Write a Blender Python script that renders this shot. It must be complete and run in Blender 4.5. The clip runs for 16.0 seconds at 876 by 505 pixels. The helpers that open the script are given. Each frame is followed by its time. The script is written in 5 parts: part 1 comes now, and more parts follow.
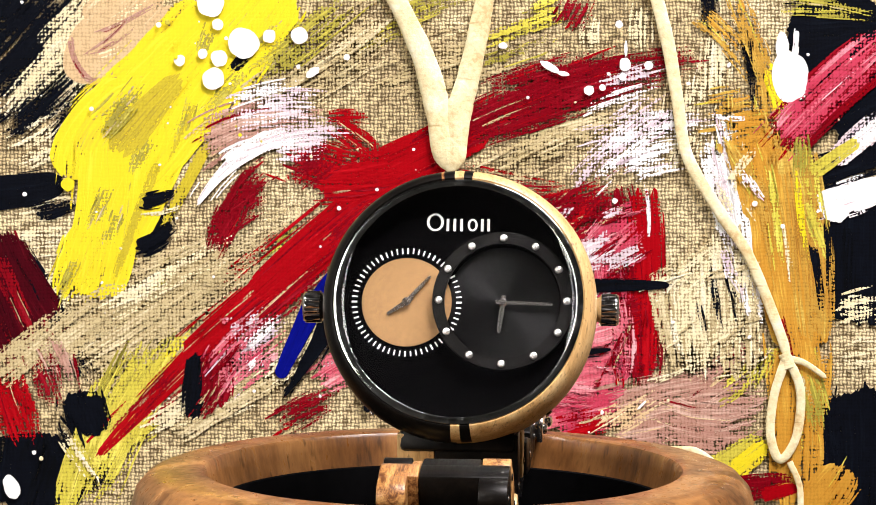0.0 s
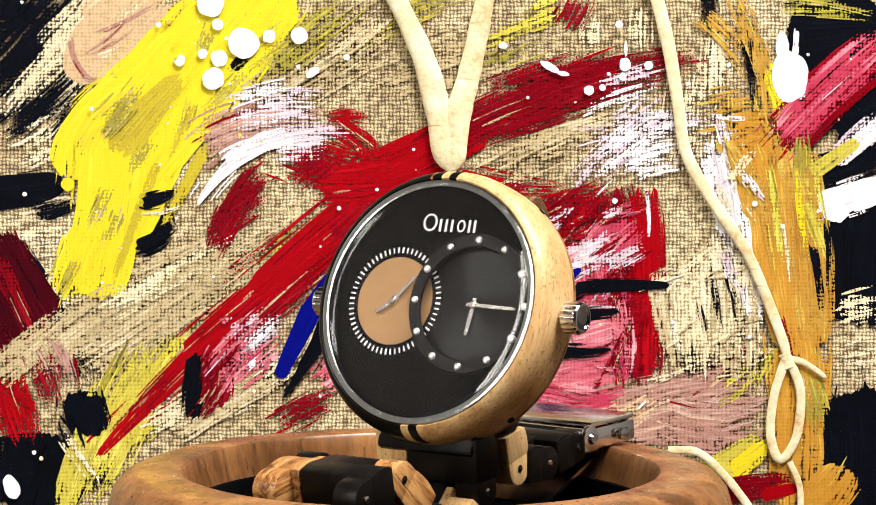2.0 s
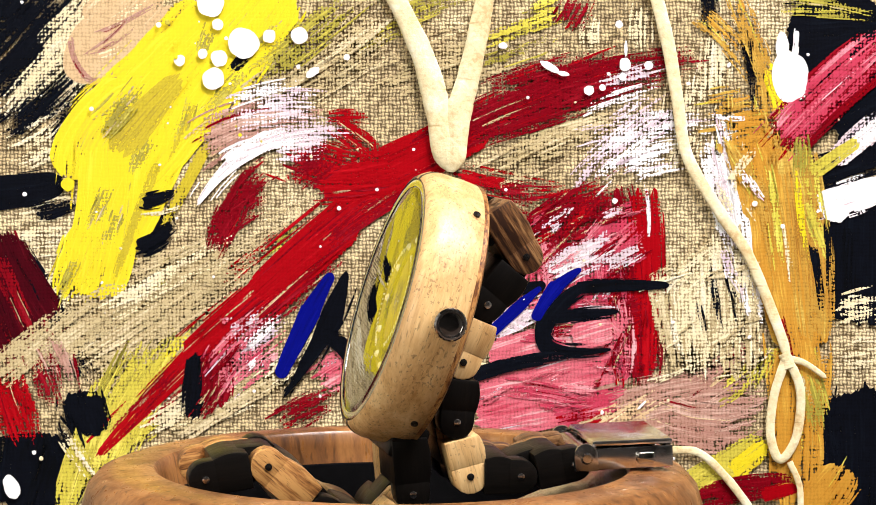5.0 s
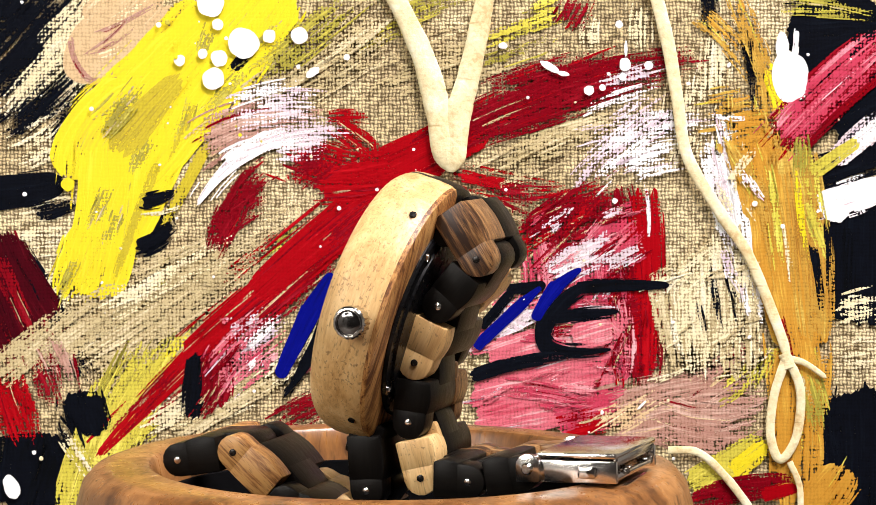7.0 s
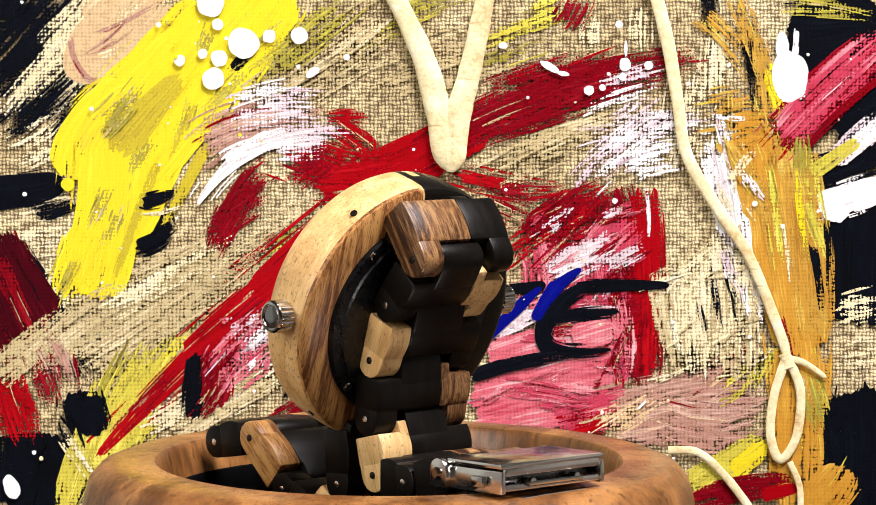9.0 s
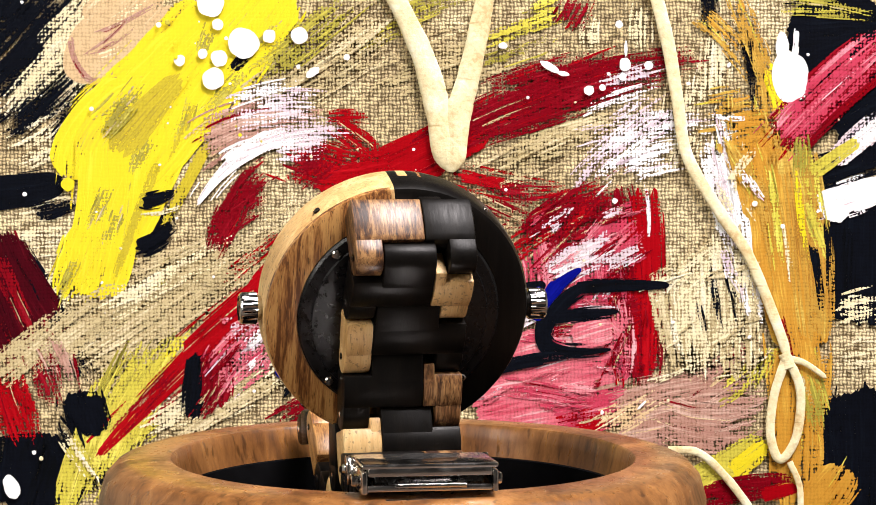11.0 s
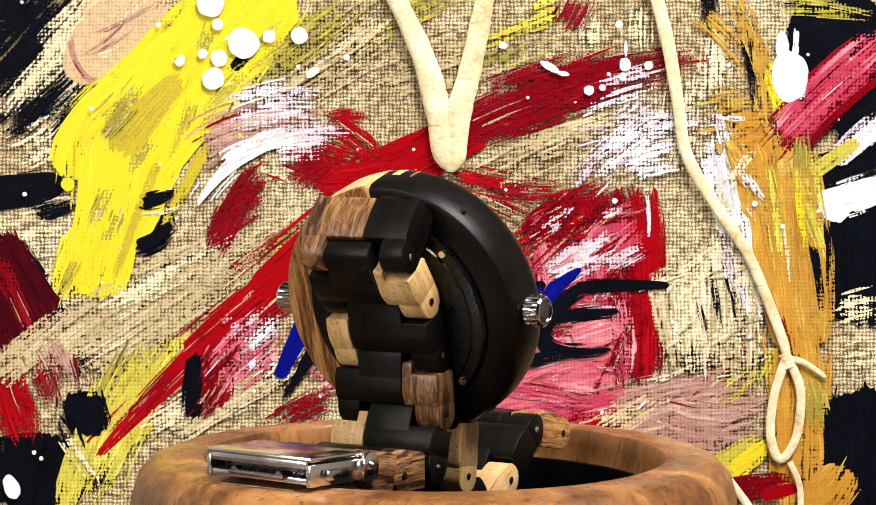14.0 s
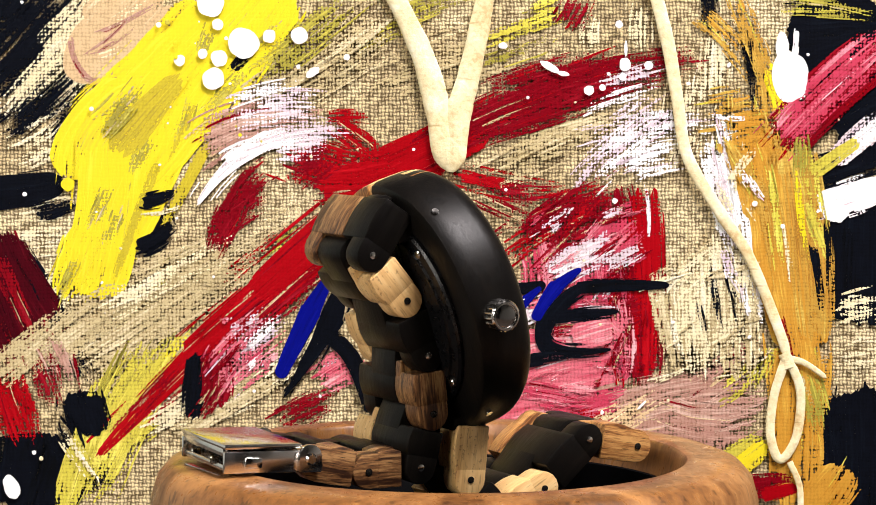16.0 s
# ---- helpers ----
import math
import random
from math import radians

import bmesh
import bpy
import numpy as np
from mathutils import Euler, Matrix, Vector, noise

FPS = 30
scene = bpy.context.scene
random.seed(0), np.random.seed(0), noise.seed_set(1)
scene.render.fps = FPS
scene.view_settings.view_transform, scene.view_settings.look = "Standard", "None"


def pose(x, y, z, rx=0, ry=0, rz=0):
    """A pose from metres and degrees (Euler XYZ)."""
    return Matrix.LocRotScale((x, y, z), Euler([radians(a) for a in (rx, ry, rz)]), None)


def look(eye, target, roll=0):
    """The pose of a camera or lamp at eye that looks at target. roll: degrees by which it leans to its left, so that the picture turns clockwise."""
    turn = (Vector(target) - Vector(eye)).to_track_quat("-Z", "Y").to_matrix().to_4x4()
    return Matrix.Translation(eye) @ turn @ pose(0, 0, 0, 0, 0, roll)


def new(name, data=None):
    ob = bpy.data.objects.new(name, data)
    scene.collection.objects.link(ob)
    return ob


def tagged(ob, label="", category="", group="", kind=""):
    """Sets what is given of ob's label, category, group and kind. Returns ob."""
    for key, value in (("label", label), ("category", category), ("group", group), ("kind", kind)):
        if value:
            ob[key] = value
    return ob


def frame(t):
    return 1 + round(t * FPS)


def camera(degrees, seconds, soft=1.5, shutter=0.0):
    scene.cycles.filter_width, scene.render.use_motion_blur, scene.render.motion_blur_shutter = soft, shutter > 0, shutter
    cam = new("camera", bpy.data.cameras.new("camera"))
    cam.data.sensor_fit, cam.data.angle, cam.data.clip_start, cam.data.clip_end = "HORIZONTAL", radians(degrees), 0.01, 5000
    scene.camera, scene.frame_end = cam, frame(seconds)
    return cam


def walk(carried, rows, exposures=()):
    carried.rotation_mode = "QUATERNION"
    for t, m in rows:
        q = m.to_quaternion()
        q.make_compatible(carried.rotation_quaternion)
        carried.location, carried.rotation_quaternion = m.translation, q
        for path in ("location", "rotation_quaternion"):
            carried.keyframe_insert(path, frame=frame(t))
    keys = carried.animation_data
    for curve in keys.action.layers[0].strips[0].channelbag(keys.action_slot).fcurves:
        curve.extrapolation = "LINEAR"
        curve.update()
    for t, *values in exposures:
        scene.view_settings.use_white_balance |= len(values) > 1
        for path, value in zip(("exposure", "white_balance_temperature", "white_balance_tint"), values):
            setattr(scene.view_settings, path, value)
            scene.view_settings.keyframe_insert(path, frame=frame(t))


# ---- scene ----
# A worn wooden pot turns slowly with a watch on it, before a painted canvas that leans behind it.
AXIS_TURN = -14.77          # degrees a second, seen from above
cam = camera(20.76, 16.0, soft=0.9)
EYE = pose(0.00144, -0.4, 0.1218, 90 - 3.84, 0, 0) @ pose(0, 0, 0, 0, 0, 0.19)
walk(cam, [(0.0, EYE), (16.0, EYE)])

# ---- light ----
world = bpy.data.worlds.new("world")
scene.world = world
world.use_nodes = True
world.node_tree.nodes["Background"].inputs[0].default_value = (1.0, 0.93, 0.84, 1)
world.node_tree.nodes["Background"].inputs[1].default_value = 0.08
scene.view_settings.exposure = 0.0


def area_lamp(name, eye, target, w, h, power, colour, roll=0.0):
    data = bpy.data.lights.new(name, "AREA")
    data.shape, data.size, data.size_y, data.energy, data.color = "RECTANGLE", w, h, power, colour
    ob = new(name, data)
    ob.matrix_world = look(eye, target, roll)
    return ob


area_lamp("ceiling_light", (0.40, -0.30, 1.10), (0, 0.05, 0.08), 0.5, 0.5, 34.0, (1.0, 0.925, 0.925))
# Added panel lamp, unseen; stands in for the bright left side mirrored by the crystal.
area_lamp("side_panel_light", (-1.39, 0.82, 0.70), (0, 0.82, 0.70), 1.5, 1.7, 2.1, (0.86, 1.0, 0.90))
RING_POWER = 13.5

# ---- materials ----


def material(name):
    m = bpy.data.materials.new(name)
    m.use_nodes = True
    nt = m.node_tree
    return m, nt, nt.nodes["Principled BSDF"]


def link(nt, a, b):
    nt.links.new(a, b)


def node(nt, kind, **inputs):
    n = nt.nodes.new(kind)
    for k, v in inputs.items():
        n.inputs[k.replace("_", " ")].default_value = v
    return n


def ramp(nt, fac, stops):
    r = nt.nodes.new("ShaderNodeValToRGB")
    el = r.color_ramp.elements
    while len(el) < len(stops):
        el.new(0.5)
    for e, (p, c) in zip(el, stops):
        e.position = p
        e.color = (*c, 1) if len(c) == 3 else c
    link(nt, fac, r.inputs[0])
    return r


def mathn(nt, op, a, b=None, c=None):
    n = nt.nodes.new("ShaderNodeMath")
    n.operation = op
    for i, v in enumerate((a, b, c)):
        if v is None:
            continue
        if isinstance(v, (int, float)):
            n.inputs[i].default_value = v
        else:
            link(nt, v, n.inputs[i])
    return n.outputs[0]


def mix(nt, fac, a, b, mode="MIX"):
    n = nt.nodes.new("ShaderNodeMix")
    n.data_type, n.blend_type = "RGBA", mode
    for i, v in ((0, fac), (6, a), (7, b)):
        if isinstance(v, (int, float)):
            n.inputs[i].default_value = v
        elif isinstance(v, tuple):
            n.inputs[i].default_value = (*v, 1)
        else:
            link(nt, v, n.inputs[i])
    return n.outputs[2]


def bump(nt, bsdf, height, strength, distance):
    b = node(nt, "ShaderNodeBump", Strength=strength, Distance=distance)
    link(nt, height, b.inputs["Height"])
    link(nt, b.outputs[0], bsdf.inputs["Normal"])


def coords(nt, scale=(1, 1, 1), turn=(0, 0, 0)):
    tc = nt.nodes.new("ShaderNodeTexCoord")
    mp = nt.nodes.new("ShaderNodeMapping")
    mp.inputs["Scale"].default_value = scale
    mp.inputs["Rotation"].default_value = turn
    link(nt, tc.outputs["Object"], mp.inputs[0])
    return mp.outputs[0]


def wood(name, dark, mid, light, scale, turn=(0, 0, 0), rough=0.45, pores=0.5, figure=1.0, spec=0.5, spread=0.16, pits=0.0):
    """Wood with its grain along the local z of the mapping; scale in cycles a metre across the grain."""
    m, nt, b = material(name)
    co = coords(nt, (scale, scale, scale * 0.09), turn)
    rnd = nt.nodes.new("ShaderNodeObjectInfo")
    add = nt.nodes.new("ShaderNodeVectorMath")
    add.operation = "ADD"
    link(nt, co, add.inputs[0])
    sc = mathn(nt, "MULTIPLY", rnd.outputs["Random"], 40.0)
    link(nt, sc, add.inputs[1])
    big = node(nt, "ShaderNodeTexNoise", Scale=0.35 * figure, Detail=4.0, Roughness=0.6, Distortion=0.8)
    fine = node(nt, "ShaderNodeTexNoise", Scale=2.2, Detail=5.0, Roughness=0.7)
    pore = node(nt, "ShaderNodeTexNoise", Scale=3.4, Detail=2.0, Roughness=0.5)
    for n in (big, fine, pore):
        link(nt, add.outputs[0], n.inputs["Vector"])
    f = mathn(nt, "ADD", mathn(nt, "MULTIPLY", big.outputs[0], 0.62), mathn(nt, "MULTIPLY", fine.outputs[0], 0.38))
    col = ramp(nt, f, [(0.5 - spread, dark), (0.5, mid), (0.5 + spread, light)])
    pm = ramp(nt, pore.outputs[0], [(0.30, (1, 1, 1)), (0.40, (0, 0, 0))])
    out = mix(nt, mathn(nt, "MULTIPLY", pm.outputs[0], pores), col.outputs[0], tuple(0.35 * c for c in dark))
    if pits:
        wc = coords(nt)
        pit = node(nt, "ShaderNodeTexNoise", Scale=1500.0, Detail=2.0, Roughness=0.5)
        zone = node(nt, "ShaderNodeTexNoise", Scale=120.0, Detail=2.0)
        link(nt, wc, pit.inputs["Vector"])
        link(nt, wc, zone.inputs["Vector"])
        dots = mathn(nt, "ADD", pit.outputs[0], mathn(nt, "MULTIPLY", zone.outputs[0], 0.35))
        dm = ramp(nt, dots, [(0.80, (0, 0, 0)), (0.86, (1, 1, 1))])
        out = mix(nt, mathn(nt, "MULTIPLY", dm.outputs[0], pits), out, (0.10, 0.04, 0.015))
    link(nt, out, b.inputs["Base Color"])
    rr = ramp(nt, fine.outputs[0], [(0.3, (rough + 0.12,) * 3), (0.7, (rough - 0.08,) * 3)])
    link(nt, rr.outputs[0], b.inputs["Roughness"])
    b.inputs["Specular IOR Level"].default_value = spec
    bump(nt, b, f, 0.25, 0.0002)
    return m


M_MAPLE = wood("maple", (0.48, 0.26, 0.085), (0.68, 0.43, 0.175), (0.82, 0.60, 0.29), 900, pits=0.5, pores=0.55, rough=0.42)
M_ZEBRANO = wood("dark_zebrano", (0.028, 0.010, 0.004), (0.155, 0.068, 0.024), (0.33, 0.18, 0.07), 1500, pores=0.9, rough=0.36, spread=0.07)
M_OLIVE = wood("olive_wood", (0.12, 0.040, 0.011), (0.35, 0.155, 0.044), (0.54, 0.29, 0.095), 1500, pores=0.9, rough=0.36, spread=0.07)
M_BOWL = wood("bowl_wood", (0.085, 0.031, 0.008), (0.215, 0.090, 0.026), (0.37, 0.172, 0.054), 260, turn=(0, radians(90), 0), pores=0.6, rough=0.31, figure=0.8, spread=0.13)
M_EBONY = wood("ebony", (0.0025, 0.002, 0.0018), (0.0045, 0.0038, 0.0032), (0.009, 0.007, 0.0055), 1200, pores=0.5, rough=0.36, spec=0.15)
M_TABLE = wood("table_wood", (0.018, 0.010, 0.006), (0.040, 0.024, 0.014), (0.070, 0.044, 0.026), 90, turn=(0, radians(90), 0))


def plain(name, colour, rough=0.5, metal=0.0, grain=0.0, size=2000.0, spec=0.5):
    m, nt, b = material(name)
    co = coords(nt)
    n = node(nt, "ShaderNodeTexNoise", Scale=size, Detail=4.0, Roughness=0.6)
    link(nt, co, n.inputs["Vector"])
    lo = tuple(c * (1 - grain) for c in colour)
    hi = tuple(min(1, c * (1 + grain)) for c in colour)
    r = ramp(nt, n.outputs[0], [(0.3, lo), (0.7, hi)])
    link(nt, r.outputs[0], b.inputs["Base Color"])
    q = ramp(nt, n.outputs[0], [(0.3, (max(0.02, rough - 0.08),) * 3), (0.7, (rough + 0.08,) * 3)])
    link(nt, q.outputs[0], b.inputs["Roughness"])
    b.inputs["Metallic"].default_value = metal
    b.inputs["Specular IOR Level"].default_value = spec
    return m


M_STEEL = plain("steel", (0.62, 0.60, 0.57), 0.14, 1.0, 0.08, 900)
M_BRUSHED = plain("brushed_steel", (0.84, 0.82, 0.79), 0.19, 1.0, 0.02, 400)
M_STEEL_DARK = plain("dark_steel", (0.10, 0.10, 0.10), 0.25, 1.0, 0.1, 900)
M_BEZEL = plain("bezel_steel", (0.62, 0.65, 0.63), 0.14, 1.0, 0.06, 900)
M_BLACK_METAL = plain("black_case_back", (0.004, 0.004, 0.0045), 0.3, 0.0, 0.3, 800, 0.3)
M_DIAL = plain("dial_black", (0.0018, 0.0018, 0.002), 0.6, 0.0, 0.2, 3000, 0.0)
M_INDEX = plain("index_metal", (0.90, 0.88, 0.84), 0.18, 1.0)
M_DOT = plain("satin_index", (0.95, 0.93, 0.90), 0.38, 1.0, 0.03, 3000)
M_WHITE = plain("print_white", (0.90, 0.90, 0.88), 0.5)
M_TAN_DIAL = plain("dial_tan", (0.235, 0.135, 0.055), 0.6, 0.0, 0.10, 1500, 0.2)
M_HAND_DARK = plain("hand_dark", (0.02, 0.018, 0.016), 0.25, 0.6)
M_BLACK_INSIDE = plain("black_inside", (0.004, 0.004, 0.0045), 0.85, 0.0, 0.3, 300, 0.03)
M_BLADE = plain("pale_steel", (0.88, 0.87, 0.84), 0.45, 0.35, 0.03, 900)
# Polished steel; the dark it mirrors is partly put into its base colour.
M_CROWN_CAP = plain("steel_mirroring_dark", (0.28, 0.275, 0.27), 0.12, 1.0, 0.06, 1500)
M_RING_BLACK = plain("ring_black", (0.0035, 0.0033, 0.003), 0.45, 0.0, 0.3, 2500, 0.12)
M_WALL = plain("wall_paint", (0.42, 0.40, 0.36), 0.8, 0.0, 0.05, 6)
M_DARK_WALL = plain("dark_wall", (0.05, 0.045, 0.04), 0.8, 0.0, 0.1, 6)


def sunburst_material():
    """Black dial with a fine radial brushing round its centre."""
    m, nt, b = material("dial_sunburst")
    tc = nt.nodes.new("ShaderNodeTexCoord")
    g = nt.nodes.new("ShaderNodeTexGradient")
    g.gradient_type = "RADIAL"
    mp = nt.nodes.new("ShaderNodeMapping")
    mp.inputs["Rotation"].default_value = (radians(90), 0, 0)
    link(nt, tc.outputs["Object"], mp.inputs[0])
    link(nt, mp.outputs[0], g.inputs[0])
    n = node(nt, "ShaderNodeTexNoise", Scale=220.0, Detail=3.0)
    n.noise_dimensions = "1D"
    link(nt, g.outputs[1], n.inputs["W"])
    r = ramp(nt, n.outputs[0], [(0.3, (0.003, 0.003, 0.0033)), (0.7, (0.007, 0.007, 0.0073))])
    link(nt, r.outputs[0], b.inputs["Base Color"])
    b.inputs["Metallic"].default_value = 0.6
    b.inputs["Roughness"].default_value = 0.34
    b.inputs["Anisotropic"].default_value = 0.8
    t = nt.nodes.new("ShaderNodeTangent")
    t.direction_type, t.axis = "RADIAL", "Y"
    link(nt, t.outputs[0], b.inputs["Tangent"])
    return m


M_SUNBURST = sunburst_material()


def crystal_material():
    m, nt, b = material("crystal")
    b.inputs["Base Color"].default_value = (1, 1, 1, 1)
    b.inputs["Roughness"].default_value = 0.0
    b.inputs["IOR"].default_value = 1.5
    b.inputs["Transmission Weight"].default_value = 1.0
    return m


M_CRYSTAL = crystal_material()


def weave(nt):
    """Height of a plain linen weave in the canvas's plane (x across, y up), and a slubby noise."""
    tc = nt.nodes.new("ShaderNodeTexCoord")
    wob = node(nt, "ShaderNodeTexNoise", Scale=330.0, Detail=4.0, Roughness=0.6)
    link(nt, tc.outputs["Object"], wob.inputs["Vector"])
    sep = nt.nodes.new("ShaderNodeSeparateXYZ")
    link(nt, tc.outputs["Object"], sep.inputs[0])
    shift = mathn(nt, "MULTIPLY", mathn(nt, "SUBTRACT", wob.outputs[0], 0.5), 0.0011)
    k = math.pi / WEAVE
    x = mathn(nt, "MULTIPLY", mathn(nt, "ADD", sep.outputs[0], shift), k)
    y = mathn(nt, "MULTIPLY", mathn(nt, "SUBTRACT", sep.outputs[1], shift), k)
    sx, sy = mathn(nt, "SINE", x), mathn(nt, "SINE", y)
    over = mathn(nt, "MULTIPLY", sx, sy)
    ax, ay = mathn(nt, "ABSOLUTE", sx), mathn(nt, "ABSOLUTE", sy)
    warp = mathn(nt, "MULTIPLY", ay, mathn(nt, "ADD", 0.55, mathn(nt, "MULTIPLY", over, 0.45)))
    weft = mathn(nt, "MULTIPLY", ax, mathn(nt, "SUBTRACT", 0.55, mathn(nt, "MULTIPLY", over, 0.45)))
    h = mathn(nt, "MAXIMUM", warp, weft)
    slub = node(nt, "ShaderNodeTexNoise", Scale=620.0, Detail=4.0, Roughness=0.65)
    link(nt, tc.outputs["Object"], slub.inputs["Vector"])
    total = mathn(nt, "ADD", mathn(nt, "MULTIPLY", h, 0.34), mathn(nt, "MULTIPLY", slub.outputs[0], 0.46))
    for stretch in ((950.0, 400.0, 1.0), (360.0, 900.0, 1.0)):
        mp = nt.nodes.new("ShaderNodeMapping")
        mp.inputs["Scale"].default_value = stretch
        link(nt, tc.outputs["Object"], mp.inputs[0])
        thread = node(nt, "ShaderNodeTexNoise", Scale=1.0, Detail=1.5, Roughness=0.5)
        link(nt, mp.outputs[0], thread.inputs["Vector"])
        total = mathn(nt, "ADD", total, mathn(nt, "MULTIPLY", thread.outputs[0], 0.34))
    return total, tc.outputs["Object"]


WEAVE = 0.00084      # spacing of the threads


def linen_material():
    m, nt, b = material("linen")
    h, co = weave(nt)
    big = node(nt, "ShaderNodeTexNoise", Scale=28.0, Detail=5.0, Roughness=0.6)
    link(nt, co, big.inputs["Vector"])
    tint = ramp(nt, big.outputs[0], [(0.35, (0.39, 0.31, 0.165)), (0.5, (0.52, 0.425, 0.245)), (0.65, (0.68, 0.585, 0.37))])
    # Shade between the threads and light on their tops are put into the colour.
    gap_shade = ramp(nt, h, [(0.60, (0.21, 0.165, 0.09)), (0.70, (0.50, 0.46, 0.40)), (0.78, (0.90, 0.88, 0.84)), (0.90, (1.6, 1.6, 1.5))])
    link(nt, mix(nt, 1.0, tint.outputs[0], gap_shade.outputs[0], "MULTIPLY"), b.inputs["Base Color"])
    b.inputs["Roughness"].default_value = 0.85
    bump(nt, b, h, 0.8, 0.0004)
    return m


def paint_material(name, colour, second=None, rough=0.45, relief=0.3, dark=None, texture=0.6, spec=0.12):
    """Brush-dragged acrylic. The strand attribute 'dry' says how much of the ground the bristles left bare;
    the threads of the canvas catch the paint first."""
    m, nt, b = material(name)
    h, co = weave(nt)
    uv = nt.nodes.new("ShaderNodeUVMap")
    rnd = nt.nodes.new("ShaderNodeObjectInfo")
    mp = nt.nodes.new("ShaderNodeMapping")
    mp.inputs["Scale"].default_value = (60.0, 1500.0, 1)
    link(nt, uv.outputs[0], mp.inputs[0])
    off = nt.nodes.new("ShaderNodeCombineXYZ")
    link(nt, mathn(nt, "MULTIPLY", rnd.outputs["Random"], 97.0), off.inputs[2])
    link(nt, off.outputs[0], mp.inputs[1])
    st = node(nt, "ShaderNodeTexNoise", Scale=1.0, Detail=4.0, Roughness=0.62)
    link(nt, mp.outputs[0], st.inputs["Vector"])
    mp2 = nt.nodes.new("ShaderNodeMapping")
    mp2.inputs["Scale"].default_value = (45.0, 260.0, 1)
    link(nt, uv.outputs[0], mp2.inputs[0])
    link(nt, off.outputs[0], mp2.inputs[1])
    st2 = node(nt, "ShaderNodeTexNoise", Scale=1.0, Detail=3.0, Roughness=0.6)
    link(nt, mp2.outputs[0], st2.inputs["Vector"])
    dry = nt.nodes.new("ShaderNodeAttribute")
    dry.attribute_name = "dry"
    cover = mathn(nt, "ADD", mathn(nt, "MULTIPLY", st.outputs[0], 1.35),
                  mathn(nt, "ADD", mathn(nt, "MULTIPLY", st2.outputs[0], 0.75), mathn(nt, "MULTIPLY", h, 1.05)))
    lim = mathn(nt, "ADD", 1.36, mathn(nt, "MULTIPLY", dry.outputs["Fac"], 0.88))
    edge = nt.nodes.new("ShaderNodeMapRange")
    edge.inputs["From Min"].default_value = -0.02
    edge.inputs["From Max"].default_value = 0.03
    link(nt, mathn(nt, "SUBTRACT", cover, lim), edge.inputs["Value"])
    lo = dark or tuple(0.6 * c for c in colour)
    hi = second or tuple(min(0.92, 1.15 * c + 0.01) for c in colour)
    patch = node(nt, "ShaderNodeTexNoise", Scale=55.0, Detail=3.0, Roughness=0.6)
    link(nt, co, patch.inputs["Vector"])
    tone = mathn(nt, "ADD", mathn(nt, "MULTIPLY", st.outputs[0], 0.45),
                 mathn(nt, "ADD", mathn(nt, "MULTIPLY", st2.outputs[0], 0.3), mathn(nt, "MULTIPLY", patch.outputs[0], 0.25)))
    col = ramp(nt, tone, [(0.39, lo), (0.47, colour), (0.53, colour), (0.60, hi)])
    # Paint colour goes darker where the weave is low.
    thin = ramp(nt, h, [(0.60, (0.52, 0.47, 0.40)), (0.80, (1.0, 1.0, 1.0))])
    paint_col = mix(nt, texture, col.outputs[0], thin.outputs[0], "MULTIPLY")
    link(nt, paint_col, b.inputs["Base Color"])
    b.inputs["Roughness"].default_value = rough
    b.inputs["Specular IOR Level"].default_value = spec
    bump(nt, b, mathn(nt, "ADD", st.outputs[0], mathn(nt, "MULTIPLY", h, 0.5)), relief, 0.0003)
    tr = nt.nodes.new("ShaderNodeBsdfTransparent")
    ms = nt.nodes.new("ShaderNodeMixShader")
    link(nt, edge.outputs[0], ms.inputs[0])
    link(nt, tr.outputs[0], ms.inputs[1])
    link(nt, b.outputs[0], ms.inputs[2])
    link(nt, ms.outputs[0], nt.nodes["Material Output"].inputs["Surface"])
    return m


